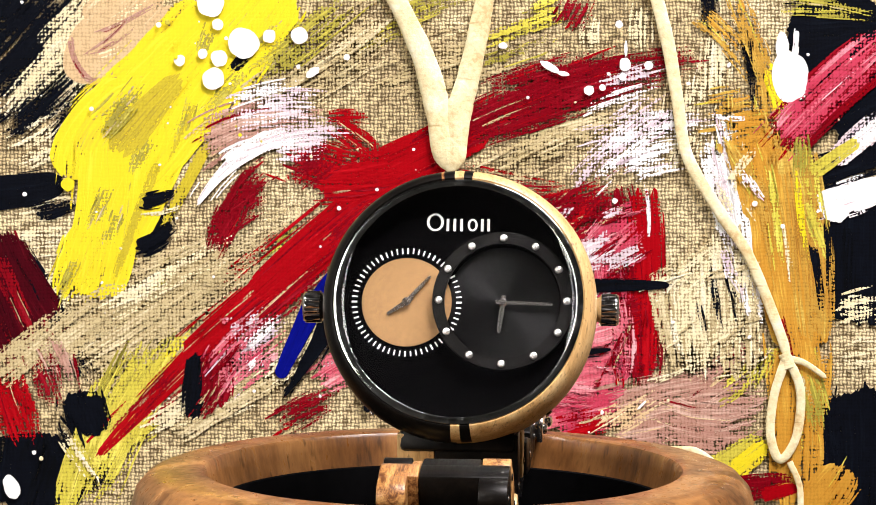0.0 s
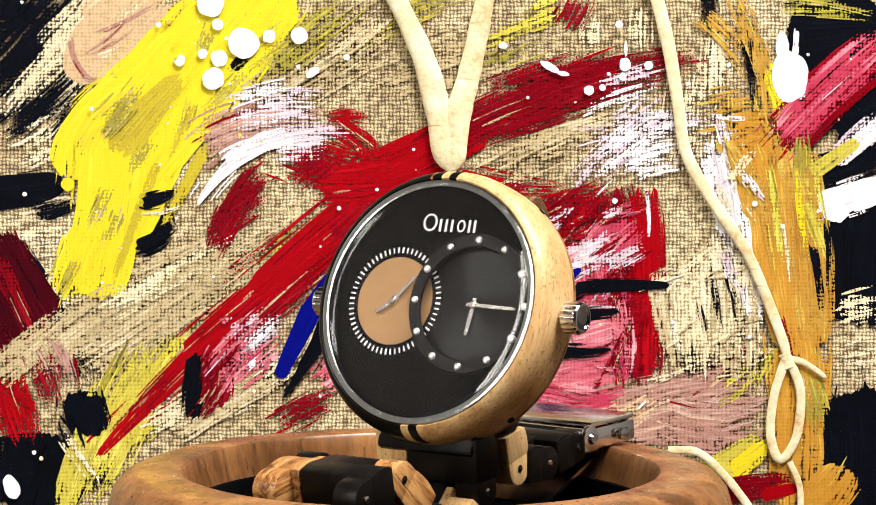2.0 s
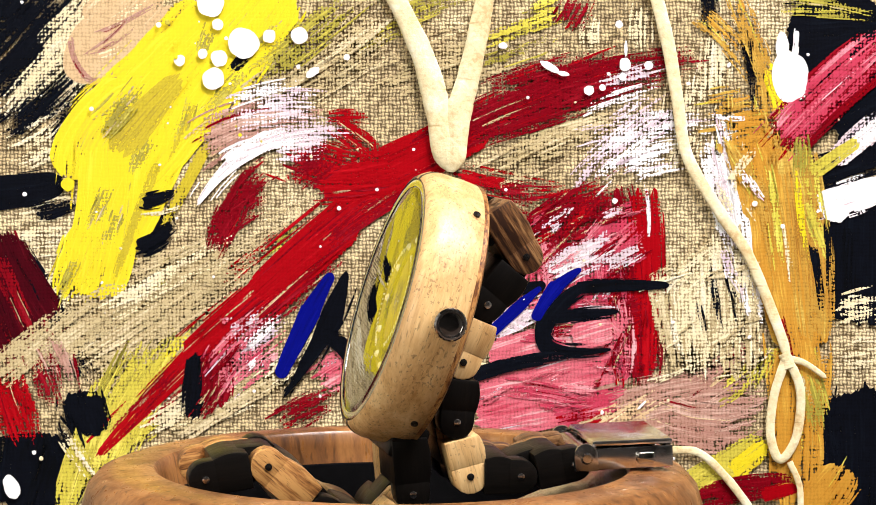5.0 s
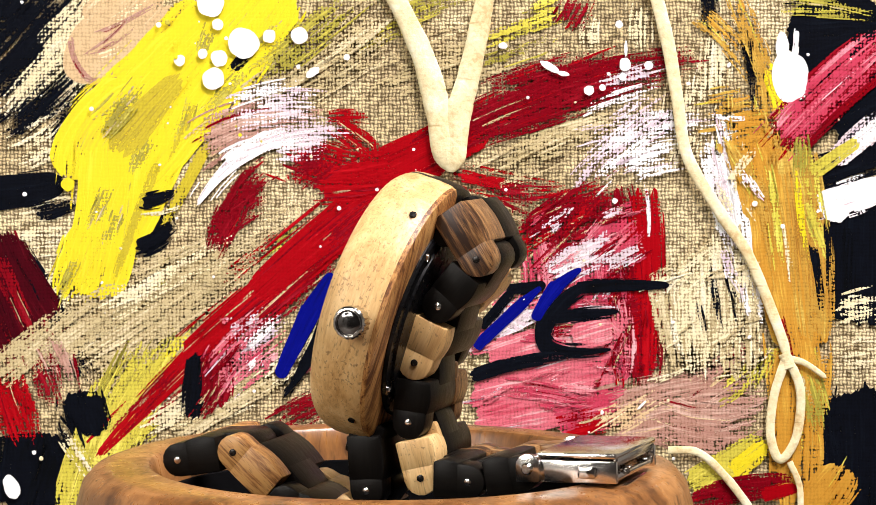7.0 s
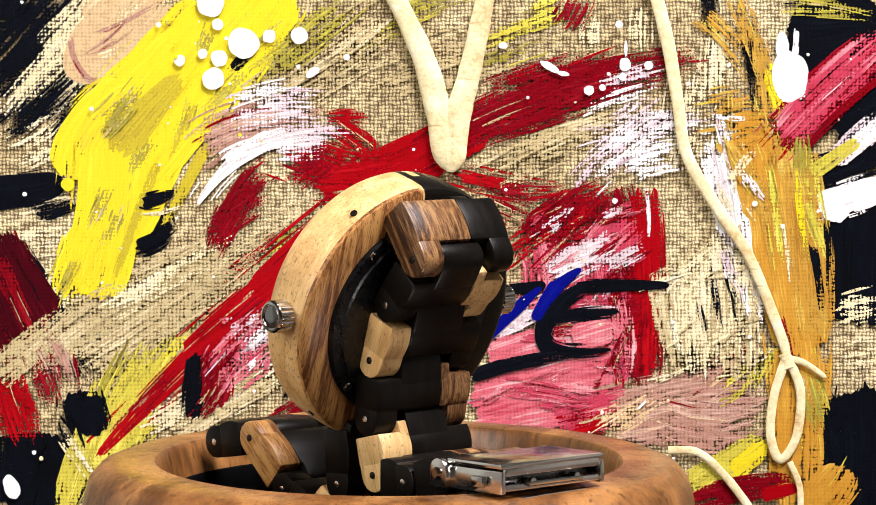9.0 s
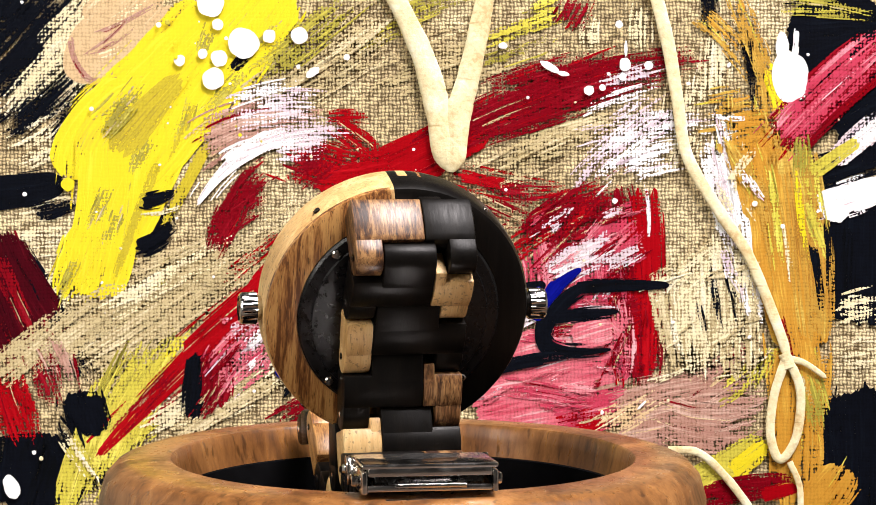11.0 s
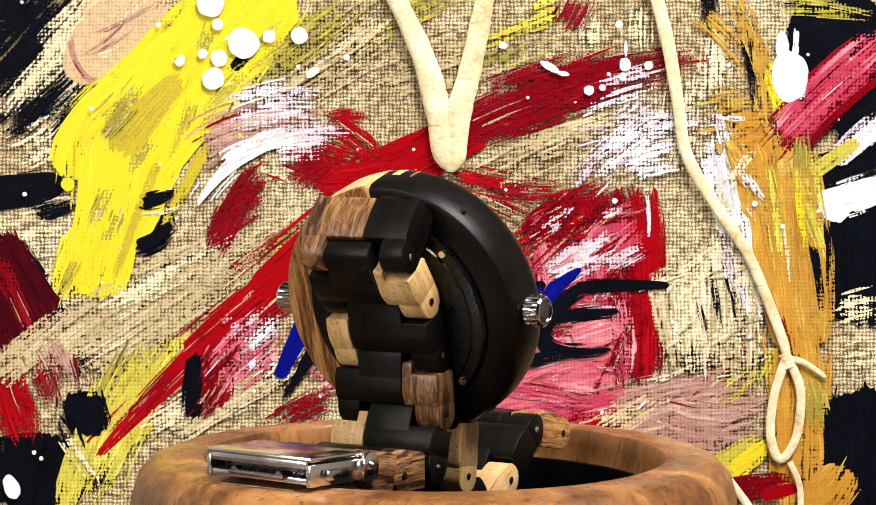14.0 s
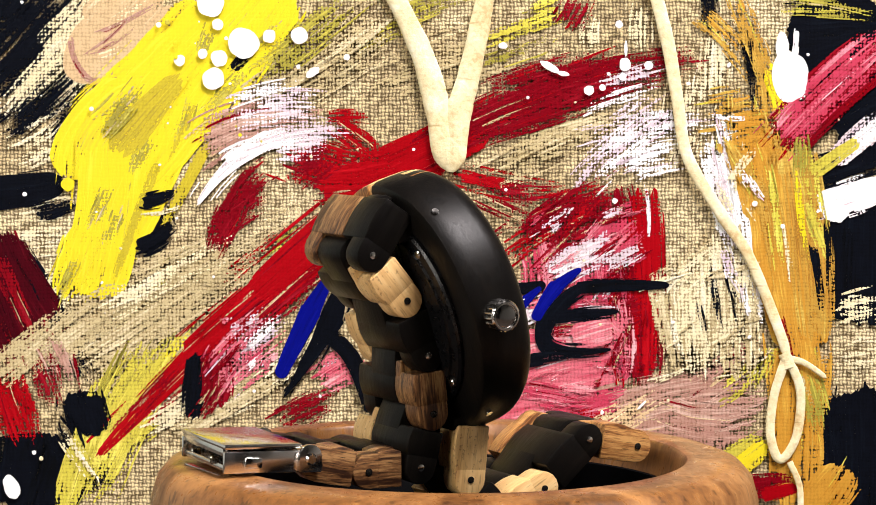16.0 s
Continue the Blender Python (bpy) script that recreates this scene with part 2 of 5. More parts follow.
M_LINEN = linen_material()
PAINT = {
    "yellow": paint_material("yellow_paint", (0.80, 0.67, 0.020), (0.84, 0.73, 0.04), dark=(0.74, 0.58, 0.03), texture=0.08),
    "lemon": paint_material("lemon_paint", (0.62, 0.55, 0.07), (0.84, 0.76, 0.14), dark=(0.34, 0.30, 0.05)),
    "gold": paint_material("gold_paint", (0.56, 0.46, 0.03), (0.70, 0.60, 0.04), dark=(0.36, 0.28, 0.04), texture=0.3),
    "olive": paint_material("olive_paint", (0.36, 0.32, 0.05), (0.62, 0.55, 0.09), dark=(0.20, 0.17, 0.03)),
    "red": paint_material("red_paint", (0.34, 0.001, 0.005), (0.45, 0.004, 0.010), dark=(0.18, 0.001, 0.003), texture=0.25, spec=0.05),
    "crimson": paint_material("crimson_paint", (0.20, 0.001, 0.007), (0.33, 0.008, 0.020), dark=(0.09, 0.001, 0.003), spec=0.05),
    "maroon": paint_material("maroon_paint", (0.055, 0.001, 0.005), (0.10, 0.003, 0.009), dark=(0.020, 0.001, 0.003), texture=0.5, spec=0.04),
    "pink": paint_material("pink_paint", (0.68, 0.15, 0.20), (0.82, 0.46, 0.48), dark=(0.52, 0.05, 0.09)),
    "rose": paint_material("rose_paint", (0.54, 0.05, 0.10), (0.76, 0.30, 0.36), dark=(0.30, 0.004, 0.016)),
    "mauve": paint_material("mauve_paint", (0.46, 0.25, 0.19), (0.68, 0.47, 0.38), dark=(0.30, 0.12, 0.09)),
    "blush": paint_material("blush_paint", (0.68, 0.49, 0.27), (0.80, 0.66, 0.42), dark=(0.56, 0.35, 0.18), texture=0.6),
    "white": paint_material("white_paint", (0.88, 0.87, 0.87), (0.92, 0.92, 0.92), dark=(0.76, 0.74, 0.78), texture=0.12),
    "drop": paint_material("white_drop_paint", (0.90, 0.90, 0.89), (0.92, 0.92, 0.92), dark=(0.86, 0.86, 0.86), texture=0.0, relief=0.05),
    "lilac": paint_material("lilac_paint", (0.70, 0.58, 0.64), (0.90, 0.86, 0.90), dark=(0.48, 0.30, 0.34)),
    "cream": paint_material("cream_paint", (0.82, 0.73, 0.46), (0.90, 0.86, 0.66), dark=(0.62, 0.50, 0.28), texture=0.8),
    "sand": paint_material("sand_paint", (0.57, 0.47, 0.25), (0.78, 0.68, 0.43), dark=(0.37, 0.295, 0.14), texture=1.0, relief=0.6),
    "ochre": paint_material("ochre_paint", (0.58, 0.29, 0.035), (0.70, 0.44, 0.07), dark=(0.46, 0.19, 0.015), texture=0.3),
    "amber": paint_material("amber_paint", (0.54, 0.31, 0.05), (0.74, 0.56, 0.12), dark=(0.34, 0.15, 0.02)),
    "black": paint_material("blue_black_paint", (0.0025, 0.0035, 0.007), (0.004, 0.006, 0.011), rough=0.6, dark=(0.0015, 0.002, 0.003), spec=0.04),
    "blue": paint_material("blue_paint", (0.002, 0.004, 0.19), (0.004, 0.007, 0.25), dark=(0.002, 0.003, 0.10), texture=0.1, spec=0.03),
}


def cord_material():
    """Dried cream filler: pale and chalky with thinner tan patches and fine cross creases."""
    m, nt, b = material("cream_cord")
    co = coords(nt)
    patch = node(nt, "ShaderNodeTexNoise", Scale=150.0, Detail=5.0, Roughness=0.65)
    fine = node(nt, "ShaderNodeTexNoise", Scale=1100.0, Detail=3.0, Roughness=0.6)
    crease = node(nt, "ShaderNodeTexNoise", Scale=1.0, Detail=3.0, Roughness=0.5)
    link(nt, co, patch.inputs["Vector"])
    link(nt, co, fine.inputs["Vector"])
    link(nt, coords(nt, (90, 700, 90)), crease.inputs["Vector"])
    f = mathn(nt, "ADD", mathn(nt, "MULTIPLY", patch.outputs[0], 0.7), mathn(nt, "MULTIPLY", fine.outputs[0], 0.3))
    col = ramp(nt, f, [(0.36, (0.66, 0.47, 0.22)), (0.46, (0.80, 0.68, 0.38)), (0.55, (0.87, 0.79, 0.50)), (0.64, (0.90, 0.86, 0.66))])
    line = ramp(nt, crease.outputs[0], [(0.28, (0.62, 0.50, 0.32)), (0.36, (1, 1, 1))])
    link(nt, mix(nt, 0.8, col.outputs[0], line.outputs[0], "MULTIPLY"), b.inputs["Base Color"])
    b.inputs["Roughness"].default_value = 0.6
    b.inputs["Specular IOR Level"].default_value = 0.25
    bump(nt, b, mathn(nt, "ADD", f, mathn(nt, "MULTIPLY", crease.outputs[0], 0.4)), 0.6, 0.0005)
    return m


M_CORD = cord_material()


# ---- building ----
def obj(name, bm, mat, parent=None, smooth=False):
    me = bpy.data.meshes.new(name)
    bm.normal_update()
    bm.to_mesh(me)
    bm.free()
    for mm in (mat if isinstance(mat, (list, tuple)) else (mat,)):
        me.materials.append(mm)
    if smooth:
        for p in me.polygons:
            p.use_smooth = True
        me.set_sharp_from_angle(angle=radians(35))
    ob = new(name, me)
    ob.parent = parent
    return ob


def part(name, bm, mat, parent, label="", smooth=True, at=None):
    ob = obj(name, bm, mat, parent, smooth)
    if at is not None:
        ob.matrix_basis = at
    return tagged(ob, label) if label else ob


def box(sx, sy, sz, bevel=0.0, seg=2, at=(0, 0, 0)):
    bm = bmesh.new()
    bmesh.ops.create_cube(bm, size=1.0)
    bmesh.ops.scale(bm, vec=(sx, sy, sz), verts=bm.verts)
    if bevel:
        bmesh.ops.bevel(bm, geom=bm.edges[:], offset=bevel, segments=seg, affect="EDGES", profile=0.5)
    bmesh.ops.translate(bm, vec=at, verts=bm.verts)
    return bm


def lathe(profile, seg=96, arc=(0.0, 360.0), closed=False, axis="Z"):
    """Turns a profile of (radius, height) points about z, or about y with height along y."""
    bm = bmesh.new()
    full = abs(arc[1] - arc[0]) > 359.9
    n = seg if full else seg + 1
    rings = []
    for i in range(n):
        a = radians(arc[0] + (arc[1] - arc[0]) * i / seg)
        rings.append([bm.verts.new((r * math.cos(a), r * math.sin(a), h) if axis == "Z" else (r * math.cos(a), h, r * math.sin(a)))
                      for r, h in profile])
    m = len(profile)
    for i in range(seg):
        a, b = rings[i], rings[(i + 1) % n]
        for j in range(m if closed else m - 1):
            k = (j + 1) % m
            bm.faces.new((a[j], b[j], b[k], a[k]))
    if not full:
        for ring in (rings[0], rings[-1]):
            if closed:
                bm.faces.new(ring)
    bmesh.ops.remove_doubles(bm, verts=bm.verts, dist=1e-7)
    bmesh.ops.recalc_face_normals(bm, faces=bm.faces)
    return bm


def tube(points, radii, seg=12, flat=1.0):
    """A tapered round bar along points; flat squashes it along z."""
    bm = bmesh.new()
    pts = [Vector(p) for p in points]
    rings = []
    for i, p in enumerate(pts):
        d = (pts[min(i + 1, len(pts) - 1)] - pts[max(i - 1, 0)]).normalized()
        up = Vector((0, 0, 1)) if abs(d.z) < 0.9 else Vector((0, 1, 0))
        s = d.cross(up).normalized()
        u = s.cross(d).normalized()
        r = radii[i] if isinstance(radii, (list, tuple)) else radii
        rings.append([bm.verts.new(p + s * r * math.cos(a) + u * r * flat * math.sin(a))
                      for a in (2 * math.pi * k / seg for k in range(seg))])
    for a, b in zip(rings, rings[1:]):
        for k in range(seg):
            bm.faces.new((a[k], a[(k + 1) % seg], b[(k + 1) % seg], b[k]))
    bm.faces.new(rings[0][::-1])
    bm.faces.new(rings[-1])
    bmesh.ops.recalc_face_normals(bm, faces=bm.faces)
    return bm


def join(*bms):
    out = bmesh.new()
    for b in bms:
        me = bpy.data.meshes.new("tmp")
        b.to_mesh(me)
        b.free()
        out.from_mesh(me)
        bpy.data.meshes.remove(me)
    return out


def moved(bm, m):
    bmesh.ops.transform(bm, matrix=m, verts=bm.verts)
    return bm


# ---- setting ----
# Unseen table and room shell; dark surfaces hold down bounce and the crystal's reflections.
table = tagged(obj("table", box(0.9, 0.8, 0.03, 0.003, at=(0, 0.05, -0.015)), M_TABLE), "dark brown wooden table top under the pot and canvas", "table", kind="structure")
wall_north = tagged(obj("wall_north", box(3.0, 0.1, 2.4, at=(0, 1.75, 0.4)), M_WALL), "plain painted wall behind the canvas", "wall", kind="structure")
wall_south = tagged(obj("wall_south", box(3.0, 0.1, 2.4, at=(0, -1.75, 0.4)), M_DARK_WALL), "dark plain wall", "wall", kind="structure")
wall_west = tagged(obj("wall_west", box(0.1, 3.4, 2.4, at=(-1.45, 0.0, 0.4)), M_WALL), "plain painted wall", "wall", kind="structure")
wall_east = tagged(obj("wall_east", box(0.1, 3.4, 2.4, at=(1.45, 0.0, 0.4)), M_WALL), "plain painted wall", "wall", kind="structure")
ceiling = tagged(obj("ceiling", box(3.0, 3.6, 0.1, at=(0, 0.0, 1.65)), M_DARK_WALL), "dark plain ceiling", "ceiling", kind="structure")
floor = tagged(obj("floor", box(3.0, 3.6, 0.1, at=(0, 0.0, -0.80)), M_DARK_WALL), "dark plain floor", "floor", kind="structure")


# ---- painted canvas ----
CANVAS_DEPTH = 0.53
canvas_pose = EYE @ pose(0, 0, -CANVAS_DEPTH)
painting = tagged(new("painting"), "abstract painting on coarse linen with thick brush strokes", "painting")
painting.matrix_world = canvas_pose
CW, CH0, CH1 = 0.270, -0.0875, 0.084


def canvas_cloth():
    bm = bmesh.new()
    nx, ny = 90, 56
    grid = [[bm.verts.new((CW * (i / nx - 0.5), CH0 + (CH1 - CH0) * j / ny,
                           0.00025 * noise.noise((i * 0.21, j * 0.21, 3.0)) - 0.0004)) for i in range(nx + 1)] for j in range(ny + 1)]
    for j in range(ny):
        for i in range(nx):
            bm.faces.new((grid[j][i], grid[j][i + 1], grid[j + 1][i + 1], grid[j + 1][i]))
    ret = bmesh.ops.extrude_face_region(bm, geom=bm.faces[:])
    top = [v for v in ret["geom"] if isinstance(v, bmesh.types.BMVert)]
    for v in top:
        v.co.z = -0.018
    bmesh.ops.recalc_face_normals(bm, faces=bm.faces)
    return bm


part("linen_cloth", canvas_cloth(), M_LINEN, painting, "tan coarse-woven linen", smooth=False)

MM = 0.001
LAYER = [0.0]


def bez(pts, t):
    n = len(pts)
    if n == 2:
        return pts[0].lerp(pts[1], t)
    if n == 3:
        return pts[0] * (1 - t) ** 2 + pts[1] * 2 * t * (1 - t) + pts[2] * t * t
    return pts[0] * (1 - t) ** 3 + pts[1] * 3 * t * (1 - t) ** 2 + pts[2] * 3 * t * t * (1 - t) + pts[3] * t ** 3


def stroke(paint, width, dry, *xy, end=None, ragged=1.0, lean=0.0, hard=False):
    """One brush stroke along a curve through control points (mm from the picture's middle, x right, y up).
    width tapers to end; each bristle strand starts and stops on its own."""
    rng = random.Random(int(1000 * (xy[0] + 3 * xy[1] + 7 * width + 11 * xy[2])))
    pts = [Vector((xy[i], xy[i + 1])) for i in range(0, len(xy), 2)]
    length = sum((a - b).length for a, b in zip(pts, pts[1:]))
    end = width if end is None else end
    wide = max(width, end)
    strands = max(4, min(44, round(wide / 0.42)))
    segs = max(8, min(48, round(length / 1.6)))
    LAYER[0] += 0.0016
    bm = bmesh.new()
    uvl = bm.loops.layers.uv.new("UVMap")
    dl = bm.verts.layers.float.new("dry")
    ua = {}
    fray = 0.0 if hard else ragged * min(0.24 * length, 1.3 * wide * (0.06 + dry))
    rows = []
    for s in range(strands + 1):
        q = s / strands - 0.5
        side = abs(2 * q)
        cap = 0.30 * wide * (1 - math.sqrt(max(0.0, 1 - (side * 0.97) ** 2)))
        a0 = (cap + fray * (0.45 * rng.random() + 0.55 * (0.5 + noise.noise((q * 7, xy[0], 0.5))))) / length
        a1 = 1 - (cap + fray * (0.45 * rng.random() + 0.55 * (0.5 + noise.noise((q * 7, xy[1], 4.5))))) / length
        lift = LAYER[0] + 0.004 * rng.random()
        sdry = dry + (rng.random() - 0.5) * 0.30 * (0.3 + dry) + (0.0 if hard else 0.34 * side ** 4 * (0.35 + dry))
        row = []
        for k in range(segs + 1):
            t = a0 + (a1 - a0) * k / segs
            p = bez(pts, t)
            d = (bez(pts, min(1, t + 0.01)) - bez(pts, max(0, t - 0.01))).normalized()
            nrm = Vector((-d.y, d.x))
            w = (width + (end - width) * t) * (1.08 if hard else 1.10 - 0.16 * max(0.0, 1 - t / 0.2) ** 2 - 0.34 * max(0.0, (t - 0.7) / 0.3) ** 2)
            wv = w * (1 + 0.05 * math.sin(5 * t + xy[0]) + 0.05 * noise.noise((t * 9, xy[0], xy[1])))
            tip = 0.0 if hard else 0.34 * max(0.0, 1 - 5 * k / segs) + 0.50 * max(0.0, 1 - 3 * (1 - k / segs))
            c = p + nrm * (q * wv) + d * (lean * q * w)
            v = bm.verts.new((c.x * MM, c.y * MM, lift * MM))
            v[dl] = sdry + tip * (0.22 + dry)
            ua[v] = (t * length * MM, (q + 0.5) * wide * MM)
            row.append(v)
        rows.append(row)
    for a, b in zip(rows, rows[1:]):
        for k in range(segs):
            f = bm.faces.new((a[k], a[k + 1], b[k + 1], b[k]))
            for lp in f.loops:
                lp[uvl].uv = ua[lp.vert]
    bm.normal_update()
    if sum(f.normal.z for f in bm.faces) < 0:
        bmesh.ops.reverse_faces(bm, faces=bm.faces)
    if paint in KIN and not hard:
        streaks(paint, wide, dry, pts, length, rng)
    return part("brush_stroke", bm, PAINT[paint], painting, smooth=False)


STREAKS = {}
KIN = {"red": ("crimson", "sand"), "crimson": ("red", "sand"), "yellow": ("yellow", "lemon"), "white": ("lilac", "lilac"), "pink": ("rose", "lilac"),
       "rose": ("crimson", "pink"), "lilac": ("lilac", "mauve"), "ochre": ("amber", "lemon"), "amber": ("ochre", "lemon"), "lemon": ("olive", "olive"),
       "olive": ("lemon", "sand"), "sand": ("sand", "sand"), "cream": ("cream", "sand"), "mauve": ("blush", "crimson"), "blush": ("cream", "mauve"), "black": ("black", "black")}


def streaks(paint, width, dry, pts, length, rng):
    """Loose bristle marks along and beside a stroke, gathered by colour."""
    n = int(1 + width * 0.14) if paint in ("sand", "cream", "lilac") else int(5 + width * 0.9)
    for i in range(n):
        outer = i % 2 == 0
        col = paint if outer else KIN[paint][rng.random() < 0.5]
        q = (0.40 + 0.22 * rng.random()) * rng.choice((-1, 1)) if outer else rng.uniform(-0.42, 0.42)
        t0 = rng.uniform(-0.06, 0.55)
        t1 = min(1.10, t0 + rng.uniform(0.15, 0.6))
        w = rng.uniform(0.18, 0.75) * (0.6 + 0.4 * min(1, width / 6))
        if col not in STREAKS:
            bm = bmesh.new()
            STREAKS[col] = (bm, bm.loops.layers.uv.new("UVMap"), bm.verts.layers.float.new("dry"))
        bm, uvl, dl = STREAKS[col]
        segs = 14
        prev = None
        u0 = rng.uniform(0, 0.5)
        drift = rng.uniform(-0.05, 0.05)
        for k in range(segs + 1):
            f = k / segs
            t = t0 + (t1 - t0) * f
            tc = min(1.0, max(0.0, t))
            p = bez(pts, tc)
            d = (bez(pts, min(1, tc + 0.01)) - bez(pts, max(0, tc - 0.01))).normalized()
            p = p + d * ((t - tc) * length)
            nrm = Vector((-d.y, d.x))
            c = p + nrm * ((q + drift * f) * width + 0.12 * noise.noise((f * 3, q * 9, u0)))
            hw = 0.5 * w * math.sin(math.pi * min(1.0, 0.12 + 0.88 * f)) ** 0.6 + 0.02
            row = []
            for sgn in (-1, 1):
                e = c + nrm * (sgn * hw)
                v = bm.verts.new((e.x * MM, e.y * MM, (LAYER[0] + 0.0012) * MM))
                v[dl] = 0.24 + 0.3 * dry + 0.3 * f * f
                row.append((v, (u0 + t * length * MM, u0 + (sgn * hw + q * width) * MM)))
            if prev:
                order = (prev[0], row[0], row[1], prev[1])
                fc = bm.faces.new([o[0] for o in order])
                for lp, o in zip(fc.loops, order):
                    lp[uvl].uv = o[1]
            prev = row


def lay_streaks():
    for col in sorted(STREAKS):
        tagged(part("dry_paint", STREAKS[col][0], PAINT[col], painting, "fine dry bristle marks", smooth=False), kind="stuff")


def splat(paint, x, y, r, sx=1.0, sy=1.0, turn=0.0, rough=0.07, h=0.05):
    """A raised drop of paint with an uneven outline."""
    bm = bmesh.new()
    LAYER[0] += 0.0016
    n, rings = 40, 4
    a0 = radians(turn)
    dl = bm.verts.layers.float.new("dry")
    centre = bm.verts.new((x * MM, y * MM, (LAYER[0] + h) * MM))
    centre[dl] = -1.0
    prev = None
    for k in range(1, rings + 1):
        q = k / rings
        ring = []
        for i in range(n):
            a = 2 * math.pi * i / n
            rr = r * q * (1 + rough * 2.2 * q * noise.noise((math.cos(a) * 1.4 + x, math.sin(a) * 1.4 + y, r)))
            u, w = rr * sx * math.cos(a), rr * sy * math.sin(a)
            v = bm.verts.new(((x + u * math.cos(a0) - w * math.sin(a0)) * MM, (y + u * math.sin(a0) + w * math.cos(a0)) * MM,
                              (LAYER[0] + h * (1 - q ** 3)) * MM))
            v[dl] = -1.0
            ring.append(v)
        for i in range(n):
            j = (i + 1) % n
            if prev:
                bm.faces.new((prev[i], ring[i], ring[j], prev[j]))
            else:
                bm.faces.new((centre, ring[i], ring[j]))
        prev = ring
    return part("paint_drop", bm, PAINT["drop" if paint == "white" else paint], painting, smooth=True)


# ground tones
stroke("sand", 18.6, 0.42, -99.6, -23.3, -66.1, -13.4, -10.4, 15.1)
stroke("sand", 16.1, 0.5, -45.1, 32.4, -25.3, 42.4, -3.0, 58.4)
stroke("sand", 14.9, 0.55, -68.6, -23.3, -37.6, -8.4, -20.3, 1.5)
stroke("cream", 13.6, 0.55, -97.1, 20.1, -82.2, 26.3, -68.6, 37.4)
stroke("cream", 14.9, 0.62, -98.3, 6.4, -87.2, 6.4, -72.3, 8.9)
stroke("cream", 14.9, 0.5, -59.9, -35.7, -45.1, -25.8, -27.7, -23.3)
stroke("cream", 21.1, 0.47, 50.3, -2.2, 60.2, -8.4, 72.6, -8.4)
stroke("cream", 14.9, 0.52, 49.0, -23.3, 61.4, -23.3, 73.8, -20.8)
stroke("cream", 18.6, 0.62, 55.2, 15.1, 58.9, 25.0, 62.7, 48.5)
stroke("sand", 13.6, 0.5, -17.8, 34.9, 2.0, 41.1, 26.7, 48.5)
stroke("sand", 11.1, 0.45, 9.4, 22.5, 26.7, 26.3, 51.5, 33.7)
stroke("lilac", 7.4, 0.62, -77.3, 25.0, -67.4, 31.2, -56.2, 48.5)
# dark fields
stroke("black", 13.6, 0.3, -100.8, 34.9, -90.9, 46.1, -78.5, 59.7)
stroke("black", 7.4, 0.22, -99.6, 51.0, -93.4, 53.5, -89.7, 59.7)
stroke("black", 6.8, 0.48, -99.6, 25.0, -89.7, 31.2, -76.0, 44.8)
stroke("black", 7.4, 0.42, -89.7, 27.5, -82.2, 36.2, -77.3, 42.4)
stroke("black", 5.0, 0.55, -81.0, 42.4, -73.6, 47.3, -68.6, 53.5)
stroke("cream", 6.2, 0.44, -97.1, 29.3, -85.9, 42.4, -72.3, 57.2)
stroke("cream", 5.0, 0.5, -89.7, 31.2, -78.5, 39.9, -66.1, 54.7)
stroke("cream", 3.7, 0.42, -83.5, 37.4, -77.3, 46.1, -68.6, 58.4)
stroke("cream", 4.2, 0.55, -84.7, 32.4, -74.8, 42.4, -64.9, 54.7)
stroke("black", 7.2, 0.02, -100.8, 12.9, -90.9, 13.6, -82.5, 15.6, end=5.4)
stroke("black", 2.7, 0.3, -89.7, 8.3, -83.5, 9.5, -79.7, 11.1)
stroke("black", 6.9, 0.25, -94.6, 0.2, -88.4, -9.7, -81.6, -17.7)
stroke("black", 7.4, 0.12, -65.5, 10.8, -63.0, 6.4, -61.2, 2.7, end=2.5)
stroke("black", 5.7, 0.05, -66.7, 1.5, -62.4, 2.7, -59.3, 5.4, end=2.0)
stroke("black", 3.7, 0.2, -68.9, 4.0, -69.8, -2.2, -70.8, -5.9)
stroke("black", 11.1, 0.1, -77.9, -29.5, -78.5, -35.7, -75.4, -41.9, end=7.4)
stroke("black", 18.6, 0.03, -87.2, -39.4, -88.4, -48.0, -93.4, -59.2)
stroke("black", 8.7, 0.3, -84.7, -38.1, -78.5, -46.8, -73.6, -53.0)
stroke("black", 6.2, 0.5, -85.9, -13.4, -81.0, -23.3, -76.0, -30.7)
stroke("black", 16.1, 0.03, 77.0, 47.5, 86.5, 47.3, 101.0, 49.8)
stroke("black", 13.6, 0.06, 81.2, 36.2, 91.1, 41.1, 101.0, 43.6)
stroke("black", 14.9, 0.12, 86.2, 25.0, 93.6, 28.7, 101.0, 32.4)
stroke("black", 7.4, 0.25, 81.9, 16.3, 91.1, 18.8, 101.0, 22.5)
stroke("black", 23.5, 0.02, 97.3, 15.1, 96.1, 0.2, 96.1, -17.1)
stroke("black", 7.4, 0.1, 88.7, 6.4, 88.0, -3.5, 88.7, -13.4)
stroke("black", 21.1, 0.02, 96.1, -29.5, 96.1, -43.1, 96.1, -59.2)
